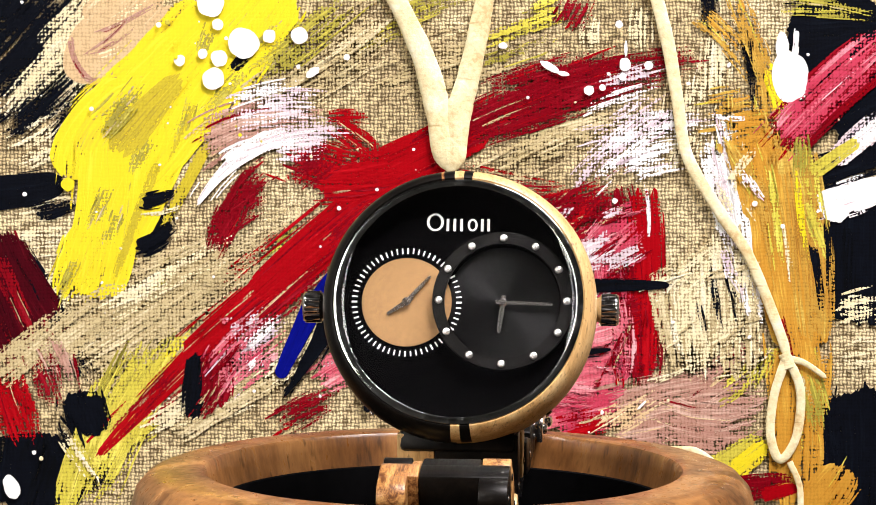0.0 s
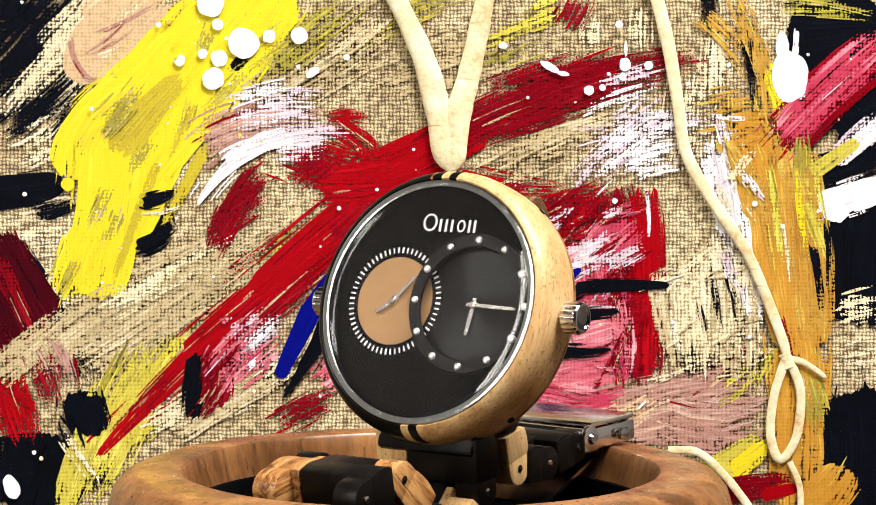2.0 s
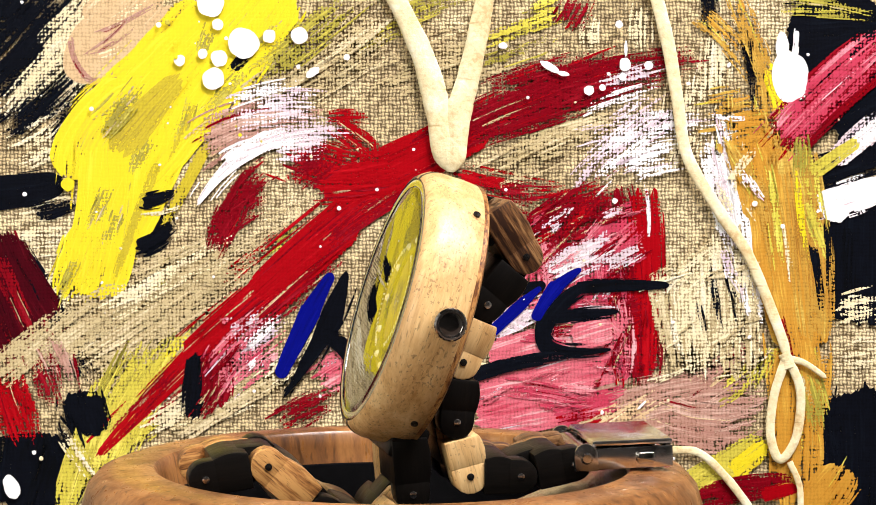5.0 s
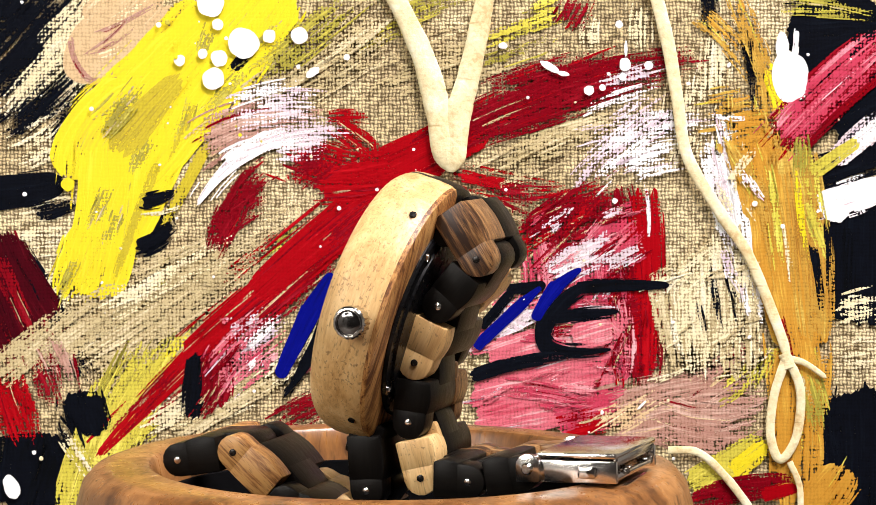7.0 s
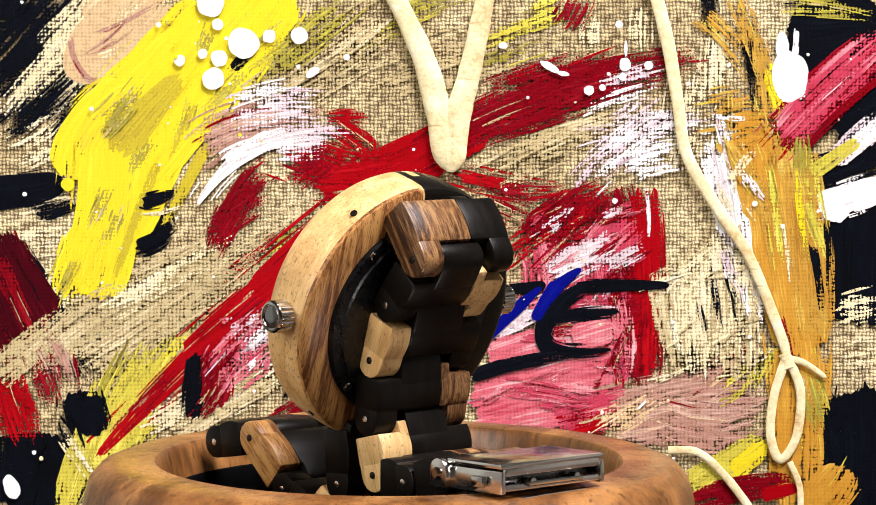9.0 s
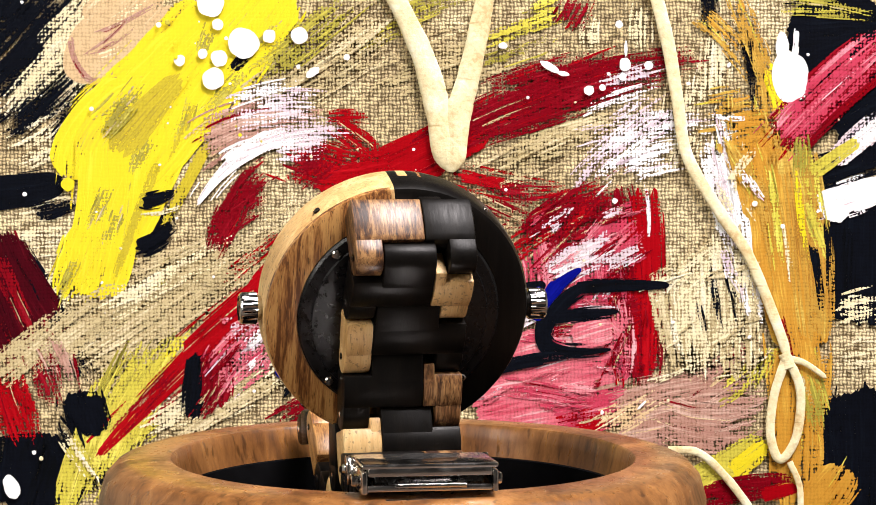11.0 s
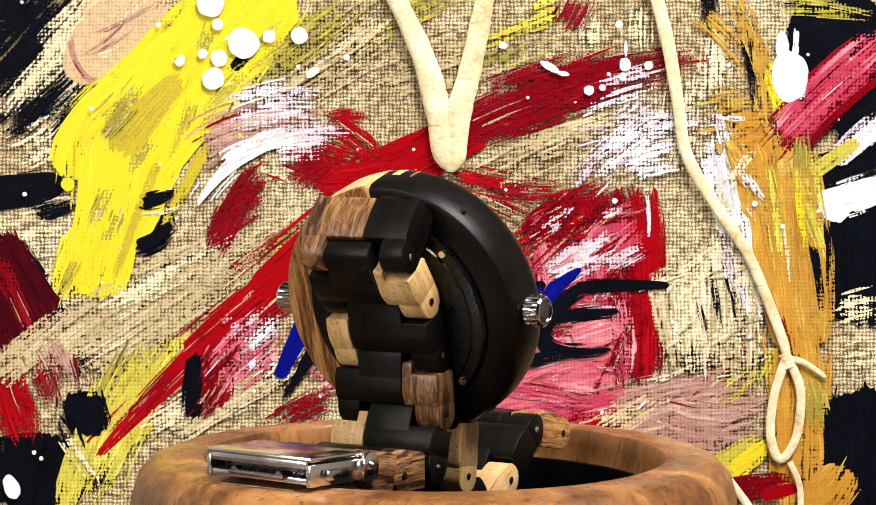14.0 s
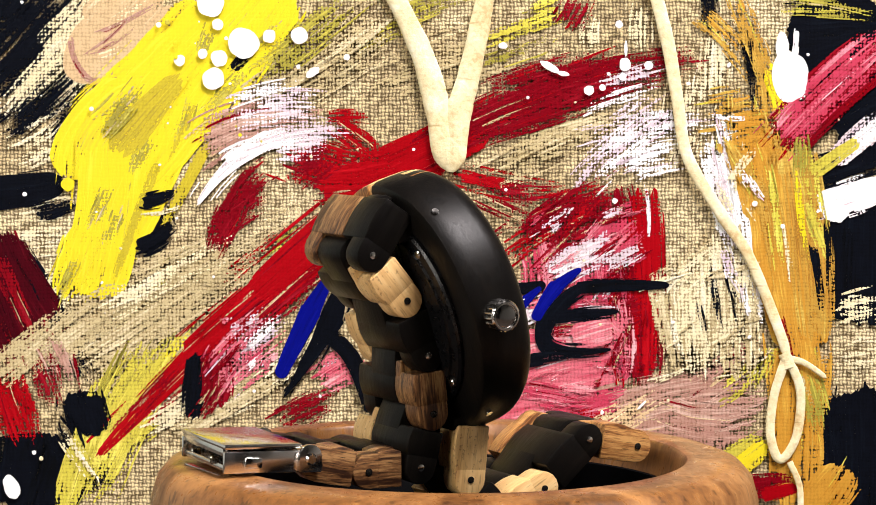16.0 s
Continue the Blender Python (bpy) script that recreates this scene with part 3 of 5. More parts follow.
stroke("black", 6.2, 0.35, 87.4, -29.5, 86.2, -38.1, 88.7, -46.8)
stroke("black", 3.7, 0.4, 57.7, 58.4, 62.7, 53.5, 57.7, 48.5)
stroke("black", 2.5, 0.6, 67.6, 52.3, 69.5, 43.6, 70.1, 32.4)
stroke("cream", 11.1, 0.55, 87.4, -17.1, 93.6, -14.6, 101.0, -13.4)
stroke("cream", 8.7, 0.6, 87.4, -24.5, 93.6, -23.3, 101.0, -23.3)
stroke("cream", 7.9, 0.38, -88.4, 42.4, -79.7, 51.0, -72.3, 58.4)
stroke("cream", 5.4, 0.44, -94.6, 32.4, -84.7, 42.4, -77.3, 48.5)
stroke("black", 3.7, 0.45, -95.8, 26.3, -85.9, 33.7, -78.5, 41.1)
stroke("cream", 7.4, 0.5, 62.7, 53.5, 60.8, 41.1, 61.4, 27.5)
stroke("cream", 6.2, 0.5, 45.3, 56.0, 44.1, 48.5, 45.3, 42.4)
stroke("cream", 5.0, 0.5, 34.2, 53.5, 32.9, 48.5, 34.2, 42.4)
stroke("cream", 8.7, 0.52, -92.1, -13.4, -82.2, -5.9, -73.6, -2.2)
stroke("cream", 7.4, 0.5, -94.6, -25.8, -78.5, -18.3, -64.9, -13.4)
# crimson at the edge
stroke("crimson", 12.4, 0.3, -99.6, 2.7, -93.4, -18.3, -90.9, -25.8)
stroke("red", 8.7, 0.28, -97.1, -24.5, -94.6, -33.2, -90.9, -43.1)
stroke("crimson", 9.9, 0.5, -88.4, -13.4, -84.7, -20.8, -83.5, -33.2)
stroke("black", 5.0, 0.3, -94.6, -3.5, -89.7, -13.4, -87.2, -23.3)
stroke("maroon", 9.0, 0.12, -97.5, 5.0, -93.5, -8.0, -86.5, -17.5, end=12.0)
stroke("maroon", 9.0, 0.22, -99.0, -8.0, -96.5, -17.0, -92.0, -24.0)
stroke("crimson", 3.5, 0.40, -97.5, 0.0, -94.0, -10.0, -89.0, -19.0)
stroke("sand", 9.5, 0.34, -99.0, -29.0, -90.0, -22.0, -76.0, -11.5)
stroke("crimson", 5.0, 0.50, -90.0, -22.0, -87.0, -29.0, -84.5, -36.0)
# blush shape
stroke("blush", 16.1, 0.16, -76.0, 44.8, -69.8, 49.8, -59.9, 60.9)
splat("blush", -72.8, 46.3, 9.66, sx=1.15, sy=.82, turn=38, rough=.05, h=.002)
stroke("mauve", 1.2, 0.25, -81.6, 47.3, -80.4, 37.4, -72.3, 36.8)
stroke("mauve", 1.1, 0.25, -78.5, 38.6, -71.7, 35.5, -63.6, 44.2)
stroke("mauve", 0.9, 0.4, -76.0, 48.5, -69.8, 50.4, -61.2, 56.0)
stroke("mauve", 0.6, 0.4, -78.5, 43.6, -73.6, 44.2, -66.1, 51.0)
stroke("cream", 2.0, 0.5, -73.6, 49.8, -68.6, 52.3, -63.6, 57.2)
stroke("cream", 1.5, 0.5, -77.3, 42.4, -72.3, 43.6, -67.4, 46.1)
stroke("mauve", 0.5, 0.45, -78.5, 43.6, -72.3, 47.3, -67.4, 53.5)
# yellow
stroke("yellow", 14.9, 0.05, -35.2, 60.9, -43.8, 48.5, -56.2, 37.4)
stroke("yellow", 17.3, 0.05, -47.6, 52.3, -59.9, 41.1, -73.6, 25.0)
stroke("yellow", 13.6, 0.06, -66.1, 34.9, -78.5, 28.7, -79.7, 15.1)
stroke("yellow", 14.9, 0.06, -56.2, 37.4, -67.4, 18.8, -72.3, 0.2)
stroke("yellow", 13.6, 0.08, -72.3, 25.0, -72.3, 6.4, -77.3, -10.9)
stroke("yellow", 8.7, 0.22, -76.7, 6.4, -79.7, -2.2, -83.5, -10.9, end=6.2)
stroke("yellow", 9.9, 0.1, -45.1, 42.4, -55.0, 28.7, -64.9, 15.1, end=7.4)
stroke("yellow", 7.4, 0.12, -32.7, 56.0, -38.9, 46.1, -47.6, 33.7, end=5.0)
stroke("olive", 5.2, 0.46, -64.6, 37.4, -69.2, 31.2, -76.7, 25.0, end=7.4)
stroke("olive", 3.2, 0.5, -55.2, 33.7, -56.2, 28.7, -59.3, 21.9)
stroke("olive", 3.0, 0.5, -63.6, 26.9, -66.1, 22.5, -68.6, 16.3)
stroke("olive", 3.0, 0.5, -42.6, 41.1, -47.6, 34.9, -53.7, 30.0)
stroke("olive", 2.7, 0.45, -50.0, 50.4, -51.9, 46.1, -53.1, 43.0)
stroke("olive", 3.2, 0.5, -72.3, 15.1, -74.8, 10.2, -77.3, 4.0)
stroke("olive", 2.7, 0.5, -70.5, 10.2, -72.3, 5.2, -74.2, -1.0)
stroke("olive", 1.7, 0.4, -35.2, 51.0, -40.1, 46.1, -45.1, 41.1)
stroke("black", 2.2, 0.15, -40.7, 46.7, -42.6, 44.2, -45.7, 40.1)
stroke("lemon", 6.2, 0.46, -56.2, -18.3, -67.4, -29.5, -76.0, -43.1)
stroke("lemon", 7.4, 0.42, -70.5, -23.3, -73.6, -33.2, -82.2, -58.0)
stroke("olive", 3.7, 0.5, -73.6, -34.4, -77.3, -43.1, -81.0, -55.5)
stroke("lemon", 5.0, 0.42, -61.2, -35.7, -67.4, -40.6, -74.8, -45.6)
stroke("olive", 3.7, 0.55, -57.5, -2.2, -62.4, -5.9, -68.6, -9.7)
stroke("lemon", 6.2, 0.62, -38.9, -2.2, -32.7, 1.5, -27.7, 6.4)
# olive and lemon streaks along the top
stroke("olive", 7.4, 0.55, -42.6, 37.4, -27.7, 48.5, -15.4, 58.4)
stroke("lemon", 3.2, 0.52, -20.3, 44.2, -7.9, 50.4, 2.0, 54.1)
stroke("olive", 3.7, 0.55, -10.4, 52.3, -0.5, 56.0, 8.2, 58.4)
stroke("lemon", 3.5, 0.52, 9.4, 46.7, 20.6, 50.4, 31.7, 54.7)
stroke("lemon", 3.0, 0.58, 19.3, 52.9, 24.3, 54.7, 30.5, 57.2)
stroke("olive", 3.7, 0.5, 8.2, 41.1, 21.8, 44.8, 26.7, 48.5)
stroke("olive", 3.2, 0.6, 75.0, 54.1, 86.2, 54.7, 101.0, 52.3)
stroke("olive", 1.7, 0.5, 76.3, 56.0, 87.4, 55.4, 97.3, 52.3)
stroke("sand", 13.6, 0.37, -82.2, -24.5, -63.6, -13.4, -37.6, 5.2)
stroke("sand", 11.1, 0.38, -78.5, -30.7, -62.4, -20.8, -41.4, -8.4)
stroke("sand", 8.7, 0.4, -88.4, -23.3, -77.3, -14.6, -64.9, -7.2)
stroke("sand", 7.4, 0.38, -61.2, -40.6, -47.6, -31.9, -30.2, -23.3)
stroke("lemon", 3.2, 0.3, -82.2, -55.5, -72.3, -36.9, -55.6, -17.3, end=5.7)
stroke("yellow", 1.7, 0.46, -73.6, -41.9, -64.9, -29.5, -54.4, -17.1)
stroke("lemon", 10.5, 0.34, -64.5, -22.5, -72.4, -38.2, -79.8, -57.0, end=12.0)
stroke("olive", 7.5, 0.5, -64.0, -18.5, -70.5, -30.0, -78.0, -48.0)
stroke("gold", 3.5, 0.16, -56.5, 39.5, -64.0, 32.0, -72.0, 21.5, end=8.5)
stroke("gold", 2.4, 0.30, -50.5, 25.0, -55.0, 17.0, -61.5, 4.0)
stroke("gold", 2.0, 0.28, -62.0, 20.0, -67.0, 8.0, -72.0, -7.0)
stroke("gold", 1.8, 0.34, -54.0, 33.5, -56.5, 27.0, -60.0, 20.0)
stroke("lemon", 8.0, 0.30, -60.0, -20.0, -69.5, -33.0, -76.0, -50.0, end=10.0)
stroke("lemon", 5.0, 0.26, -78.0, -40.0, -80.5, -48.0, -83.5, -58.0)
# red
stroke("red", 1.7, 0.12, -76.0, -45.8, -59.9, -28.2, -45.1, -14.6, end=6.4)
stroke("red", 5.7, 0.1, -56.2, -23.9, -38.9, -9.0, -17.8, 7.1, end=8.7)
stroke("crimson", 5.7, 0.5, -52.5, -27.0, -35.2, -10.9, -20.3, 0.2)
stroke("red", 5.6, 0.10, -42.0, -10.5, -20.3, 9.8, 2.0, 23.8, end=11.0)
stroke("crimson", 5.0, 0.45, -27.7, 0.2, -15.4, 10.2, -3.0, 17.6)
stroke("red", 9.4, 0.14, -17.8, 15.1, -3.0, 22.5, 11.9, 28.7)
stroke("crimson", 6.9, 0.38, -3.0, 22.5, 21.8, 36.2, 42.8, 44.2)
stroke("crimson", 7.4, 0.42, 6.9, 28.7, 28.0, 39.9, 61.4, 43.0)
stroke("crimson", 4.5, 0.40, 14.4, 32.4, 31.7, 41.1, 57.7, 44.2)
stroke("crimson", 3.7, 0.42, 9.4, 25.0, 26.7, 31.2, 49.0, 38.6)
stroke("crimson", 3.5, 0.4, 10.6, 36.2, 24.3, 41.1, 34.2, 43.6)
stroke("crimson", 7.4, 0.5, 28.0, 48.5, 31.7, 53.5, 32.9, 57.2)
stroke("red", 9.9, 0.34, -35.2, 22.5, -24.0, 17.6, -10.4, 15.1)
stroke("red", 7.4, 0.18, -27.7, 15.1, -17.8, 15.1, -7.9, 17.6)
stroke("crimson", 6.2, 0.35, -32.7, 15.1, -27.7, 18.8, -22.8, 22.5)
stroke("red", 3.0, 0.42, -25.9, 29.7, -20.3, 30.6, -14.7, 30.2)
stroke("red", 5.0, 0.36, -22.8, 29.0, -17.8, 25.0, -11.6, 20.7)
stroke("red", 5.0, 0.50, 2.0, 18.2, 11.9, 15.1, 25.5, 13.2)
stroke("crimson", 6.2, 0.54, 6.9, 15.1, 16.8, 10.2, 26.7, 6.4)
stroke("crimson", 3.7, 0.5, 11.9, 13.9, 21.8, 12.6, 28.0, 13.2)
stroke("crimson", 5.7, 0.25, -40.7, 16.3, -46.3, 8.9, -50.3, -0.4)
stroke("crimson", 5.4, 0.45, -37.6, 18.8, -42.6, 15.1, -45.1, 10.2)
stroke("crimson", 5.0, 0.5, -47.6, 6.4, -42.6, 8.9, -35.2, 15.1)
stroke("red", 3.2, 0.58, -50.0, -8.4, -40.1, 0.2, -30.2, 7.7)
stroke("crimson", 3.2, 0.5, -72.3, -40.6, -62.4, -30.7, -56.2, -23.3)
stroke("black", 5.4, 0.14, -52.8, -22.0, -53.7, -29.5, -54.4, -37.1)
stroke("crimson", 6.7, 0.2, -50.0, -20.8, -48.5, -27.0, -49.4, -35.0)
stroke("crimson", 6.2, 0.42, -36.4, -39.4, -29.0, -35.0, -20.3, -30.7)
stroke("black", 3.0, 0.4, -33.9, -30.7, -32.7, -28.2, -30.2, -25.8)
stroke("cream", 7.0, 0.46, -66.0, -39.5, -52.0, -33.5, -37.0, -21.0)
stroke("cream", 6.0, 0.50, -76.0, -14.0, -60.0, -6.0, -40.0, 4.5)
stroke("black", 2.8, 0.14, -67.0, 1.2, -62.4, 3.0, -58.8, 6.6, end=2.2)
stroke("black", 3.6, 0.16, -65.8, 11.5, -62.5, 11.0, -58.0, 13.8, end=1.6)
stroke("black", 5.6, 0.10, -52.8, -22.5, -53.8, -29.5, -54.8, -37.3, end=3.4)
stroke("crimson", 6.0, 0.18, -49.4, -21.5, -48.6, -28.0, -49.6, -35.0)
stroke("black", 8.5, 0.08, -78.5, -31.0, -77.0, -36.0, -75.0, -41.0, end=6.5)
stroke("cream", 1.0, 0.30, -66.0, 8.5, -61.5, 8.5, -57.0, 10.5)
# mauve, lilac and white arcs
stroke("mauve", 9.9, 0.4, -53.7, 22.5, -42.6, 31.2, -22.8, 30.0)
stroke("lilac", 7.4, 0.56, -48.8, 27.5, -37.6, 32.4, -20.3, 27.5)
stroke("lilac", 6.2, 0.55, -37.6, 22.5, -30.2, 23.8, -17.8, 25.0)
stroke("white", 0.9, 0.12, -53.5, 10.2, -47.6, 20.3, -36.0, 26.0, end=4.6)
stroke("white", 3.7, 0.36, -47.6, 20.1, -40.1, 25.0, -25.3, 26.9)
stroke("lilac", 3.7, 0.5, -38.9, 25.0, -27.7, 28.1, -17.8, 26.9)
stroke("white", 2.7, 0.4, -46.9, 33.1, -40.1, 36.2, -29.6, 37.4)
stroke("lilac", 6.2, 0.52, -42.6, 30.6, -32.7, 33.7, -24.0, 31.8)
# rose and crimson field
stroke("crimson", 10.0, 0.48, 14.5, -1.5, 28.0, 8.0, 46.0, 15.5)
stroke("red", 7.5, 0.56, 20.0, 9.5, 32.0, 10.5, 44.5, 16.0)
stroke("crimson", 8.5, 0.34, 47.0, -2.0, 46.0, -16.0, 44.0, -33.0)
stroke("rose", 9.0, 0.34, 23.0, -9.5, 34.0, -3.5, 46.0, 5.0)
stroke("rose", 10.0, 0.30, 29.0, -36.5, 36.0, -27.0, 44.0, -15.0)
stroke("crimson", 11.1, 0.32, 37.9, 15.1, 42.8, -3.5, 44.1, -30.7)
stroke("red", 7.4, 0.3, 45.3, 15.1, 46.6, -8.4, 45.3, -28.2)
stroke("rose", 13.6, 0.42, 31.7, 8.9, 34.2, -5.9, 35.4, -30.7)
stroke("rose", 11.1, 0.4, 21.8, 4.0, 25.5, -2.2, 24.3, -20.8)
stroke("crimson", 7.4, 0.4, 18.1, 1.5, 26.7, 8.9, 36.7, 15.1)
stroke("crimson", 6.2, 0.35, 21.8, -5.9, 31.7, 4.0, 39.1, 12.6)
stroke("rose", 9.9, 0.35, 34.2, -2.2, 37.9, 4.0, 45.3, 8.9)
stroke("pink", 8.7, 0.5, 28.0, -5.9, 36.7, -1.0, 41.6, 2.7)
stroke("pink", 12.4, 0.12, 6.9, -35.7, 21.8, -31.9, 42.8, -29.5)
stroke("pink", 9.9, 0.18, 18.1, -28.2, 29.2, -24.5, 40.4, -23.3)
stroke("pink", 7.4, 0.3, 21.8, -17.1, 31.7, -17.1, 41.6, -17.1)
stroke("rose", 7.4, 0.3, 24.3, -38.1, 34.2, -35.7, 42.8, -33.2)
stroke("red", 6.2, 0.4, 26.7, -39.4, 34.2, -38.1, 40.4, -35.7)
stroke("crimson", 5.0, 0.4, 35.4, -14.6, 41.6, -13.4, 47.8, -10.9)
stroke("pink", 7.4, 0.35, -27.7, -29.5, -22.8, -25.8, -15.4, -23.3)
stroke("pink", 6.2, 0.3, 4.5, -20.8, 10.6, -18.3, 18.1, -17.1)
stroke("mauve", 13.6, 0.32, 36.7, -38.1, 54.0, -33.2, 75.0, -30.7)
stroke("mauve", 9.9, 0.38, 47.8, -35.7, 58.9, -40.6, 73.8, -38.1)
stroke("mauve", 7.4, 0.5, 56.5, -30.7, 63.9, -24.5, 76.3, -18.3)
stroke("blush", 6.2, 0.45, 34.2, -40.6, 42.8, -35.7, 50.3, -30.7)
stroke("pink", 7.4, 0.48, -50.0, -28.2, -43.8, -20.8, -35.2, -13.4)
stroke("lilac", 6.2, 0.45, -46.3, -23.3, -41.4, -18.3, -33.9, -13.4)
stroke("pink", 5.7, 0.52, -46.3, -30.7, -41.4, -25.8, -32.7, -19.6)
# white streaks on the other side
stroke("white", 6.2, 0.50, 31.7, 25.0, 45.3, 29.3, 68.9, 29.3)
stroke("lilac", 8.7, 0.5, 31.7, 18.8, 42.8, 28.7, 52.8, 34.9)
stroke("white", 4.0, 0.50, 34.2, 15.1, 42.8, 23.8, 52.8, 29.3)
stroke("white", 7.4, 0.44, 40.4, 17.6, 46.6, 21.3, 56.5, 21.9)
stroke("lilac", 5.0, 0.5, 34.2, 36.2, 42.8, 38.6, 51.5, 41.1)
stroke("white", 2.5, 0.42, 31.7, 31.2, 40.4, 34.9, 51.5, 37.4)
stroke("lilac", 5.0, 0.55, 28.0, 12.6, 34.2, 20.1, 40.4, 23.8)
stroke("white", 6.7, 0.4, 60.2, 27.5, 62.7, 12.6, 67.6, 0.2)
stroke("white", 6.2, 0.4, 65.1, 4.0, 68.9, -5.9, 71.3, -18.3)
stroke("lilac", 4.5, 0.5, 61.4, 21.3, 63.9, 8.9, 68.9, -3.5)
# ochre column
stroke("amber", 4.6, 0.52, 56.5, 53.5, 63.9, 48.5, 72.6, 36.2)
stroke("amber", 7.4, 0.5, 57.7, 31.2, 65.1, 32.4, 72.6, 34.9)
stroke("amber", 4.6, 0.40, 66.0, 57.5, 70.5, 46.0, 75.5, 32.5)
stroke("white", 5.0, 0.40, 63.5, 30.0, 67.5, 14.0, 72.0, -16.0, end=3.6)
stroke("ochre", 11.1, 0.22, 67.6, 28.7, 72.6, 18.8, 75.0, 2.7)
stroke("ochre", 13.6, 0.12, 75.0, 18.8, 78.8, -5.9, 81.2, -23.3)
stroke("amber", 8.7, 0.2, 78.8, 23.8, 82.5, 6.4, 83.7, -20.8)
stroke("ochre", 11.1, 0.25, 78.8, -18.3, 80.0, -33.2, 78.8, -59.2)
stroke("amber", 6.2, 0.35, 72.6, 43.6, 75.0, 33.7, 76.3, 18.8)
stroke("yellow", 4.2, 0.3, 73.2, 42.4, 75.7, 36.2, 77.5, 27.5)
stroke("lemon", 2.5, 0.4, 81.2, 11.4, 83.7, 5.2, 86.2, -2.2)
stroke("ochre", 7.4, 0.3, 63.9, 26.3, 68.9, 28.1, 76.3, 28.5)
stroke("black", 1.7, 0.3, 83.1, 1.5, 84.3, -4.7, 85.2, -13.4)
stroke("black", 1.5, 0.35, 86.2, 6.4, 86.8, 0.2, 86.4, -8.4)
stroke("ochre", 8.7, 0.15, 81.2, -59.2, 87.4, -53.0, 90.5, -46.8)
stroke("ochre", 5.0, 0.4, 84.9, -20.8, 86.2, -28.2, 82.5, -38.1)
stroke("olive", 5.0, 0.5, 81.2, -25.8, 83.7, -33.2, 84.9, -40.6)
stroke("lemon", 5.7, 0.2, 55.2, -51.8, 62.7, -48.0, 73.2, -40.6)
stroke("yellow", 4.5, 0.12, 65.1, -49.3, 68.9, -45.6, 73.2, -41.9)
stroke("lemon", 2.6, 0.5, 68.9, -30.7, 72.6, -25.8, 75.0, -17.1)
stroke("lemon", 5.0, 0.55, 61.4, -31.9, 67.6, -28.2, 73.8, -22.0)
stroke("crimson", 5.0, 0.28, 55.2, -55.5, 66.4, -51.8, 80.0, -51.1)
stroke("red", 2.5, 0.2, 71.3, -54.2, 75.0, -53.0, 80.0, -52.0)
# paint at the edge of the dark fields
splat("white", 78.0, 38.9, 4.21, sx=.95, sy=1.45, turn=8)
splat("white", 76.3, 45.4, 1.61, sx=.9, sy=2.2, turn=4)
stroke("white", 1.1, 0.02, 79.5, 49.2, 79.3, 45.4, 78.5, 41.7)
stroke("crimson", 10.4, 0.28, 74.4, 23.2, 84.9, 34.9, 101.0, 48.5)
stroke("rose", 8.5, 0.36, 75.0, 24.5, 85.5, 35.9, 101.0, 49.0)
stroke("pink", 2.0, 0.50, 76.3, 24.4, 86.2, 36.2, 101.0, 46.7)
stroke("crimson", 1.7, 0.35, 80.0, 22.5, 89.9, 32.4, 101.0, 41.1)
stroke("lilac", 5.0, 0.42, 86.2, 18.8, 93.6, 26.3, 101.0, 31.2)
stroke("white", 3.0, 0.4, 87.4, 20.1, 93.6, 25.0, 101.0, 30.0)
stroke("lemon", 3.0, 0.2, 82.5, 17.3, 87.4, 20.7, 93.6, 25.0)
stroke("white", 6.7, 0.04, 84.3, 9.5, 91.1, 12.6, 101.0, 15.1, end=5.0)
stroke("white", 5.0, 0.05, 86.2, 7.1, 88.0, 9.5, 89.9, 11.4)
# thin dry touches
stroke("lilac", 5.0, 0.5, 18.1, -13.4, 21.8, -10.9, 28.0, -8.4)
stroke("white", 3.2, 0.55, 11.9, -18.3, 18.1, -13.4, 24.3, -9.7)
stroke("lilac", 4.2, 0.55, 26.7, -18.3, 32.9, -17.7, 41.6, -17.1)
stroke("rose", 5.0, 0.5, 26.7, -10.9, 34.2, -10.3, 44.1, -9.7)
stroke("pink", 5.0, 0.55, 36.7, -3.5, 40.4, 2.7, 45.3, 6.4)
stroke("sand", 18.6, 0.36, 56.5, 4.0, 57.7, -10.9, 58.9, -30.7)
stroke("sand", 12.4, 0.32, 51.5, -2.2, 55.8, -13.4, 56.5, -29.5)
stroke("sand", 8.7, 0.32, 65.1, -3.5, 67.0, -15.9, 67.6, -29.5)
stroke("cream", 13.0, 0.43, 57.5, 6.0, 58.0, -10.0, 59.5, -29.0)
stroke("cream", 9.0, 0.46, 66.0, 4.0, 67.0, -12.0, 68.0, -28.0)
stroke("black", 1.7, 0.55, 60.4, -3.5, 61.4, -10.9, 62.7, -18.3)
stroke("black", 1.5, 0.5, 63.6, -2.2, 65.4, -9.7, 66.4, -17.7)
stroke("black", 1.1, 0.55, 57.7, -10.9, 58.7, -15.9, 59.2, -19.6)
stroke("cream", 7.4, 0.5, 49.0, -13.4, 56.5, -3.5, 66.4, 1.5)
stroke("cream", 7.4, 0.55, 50.3, -25.8, 61.4, -20.8, 73.8, -13.4)
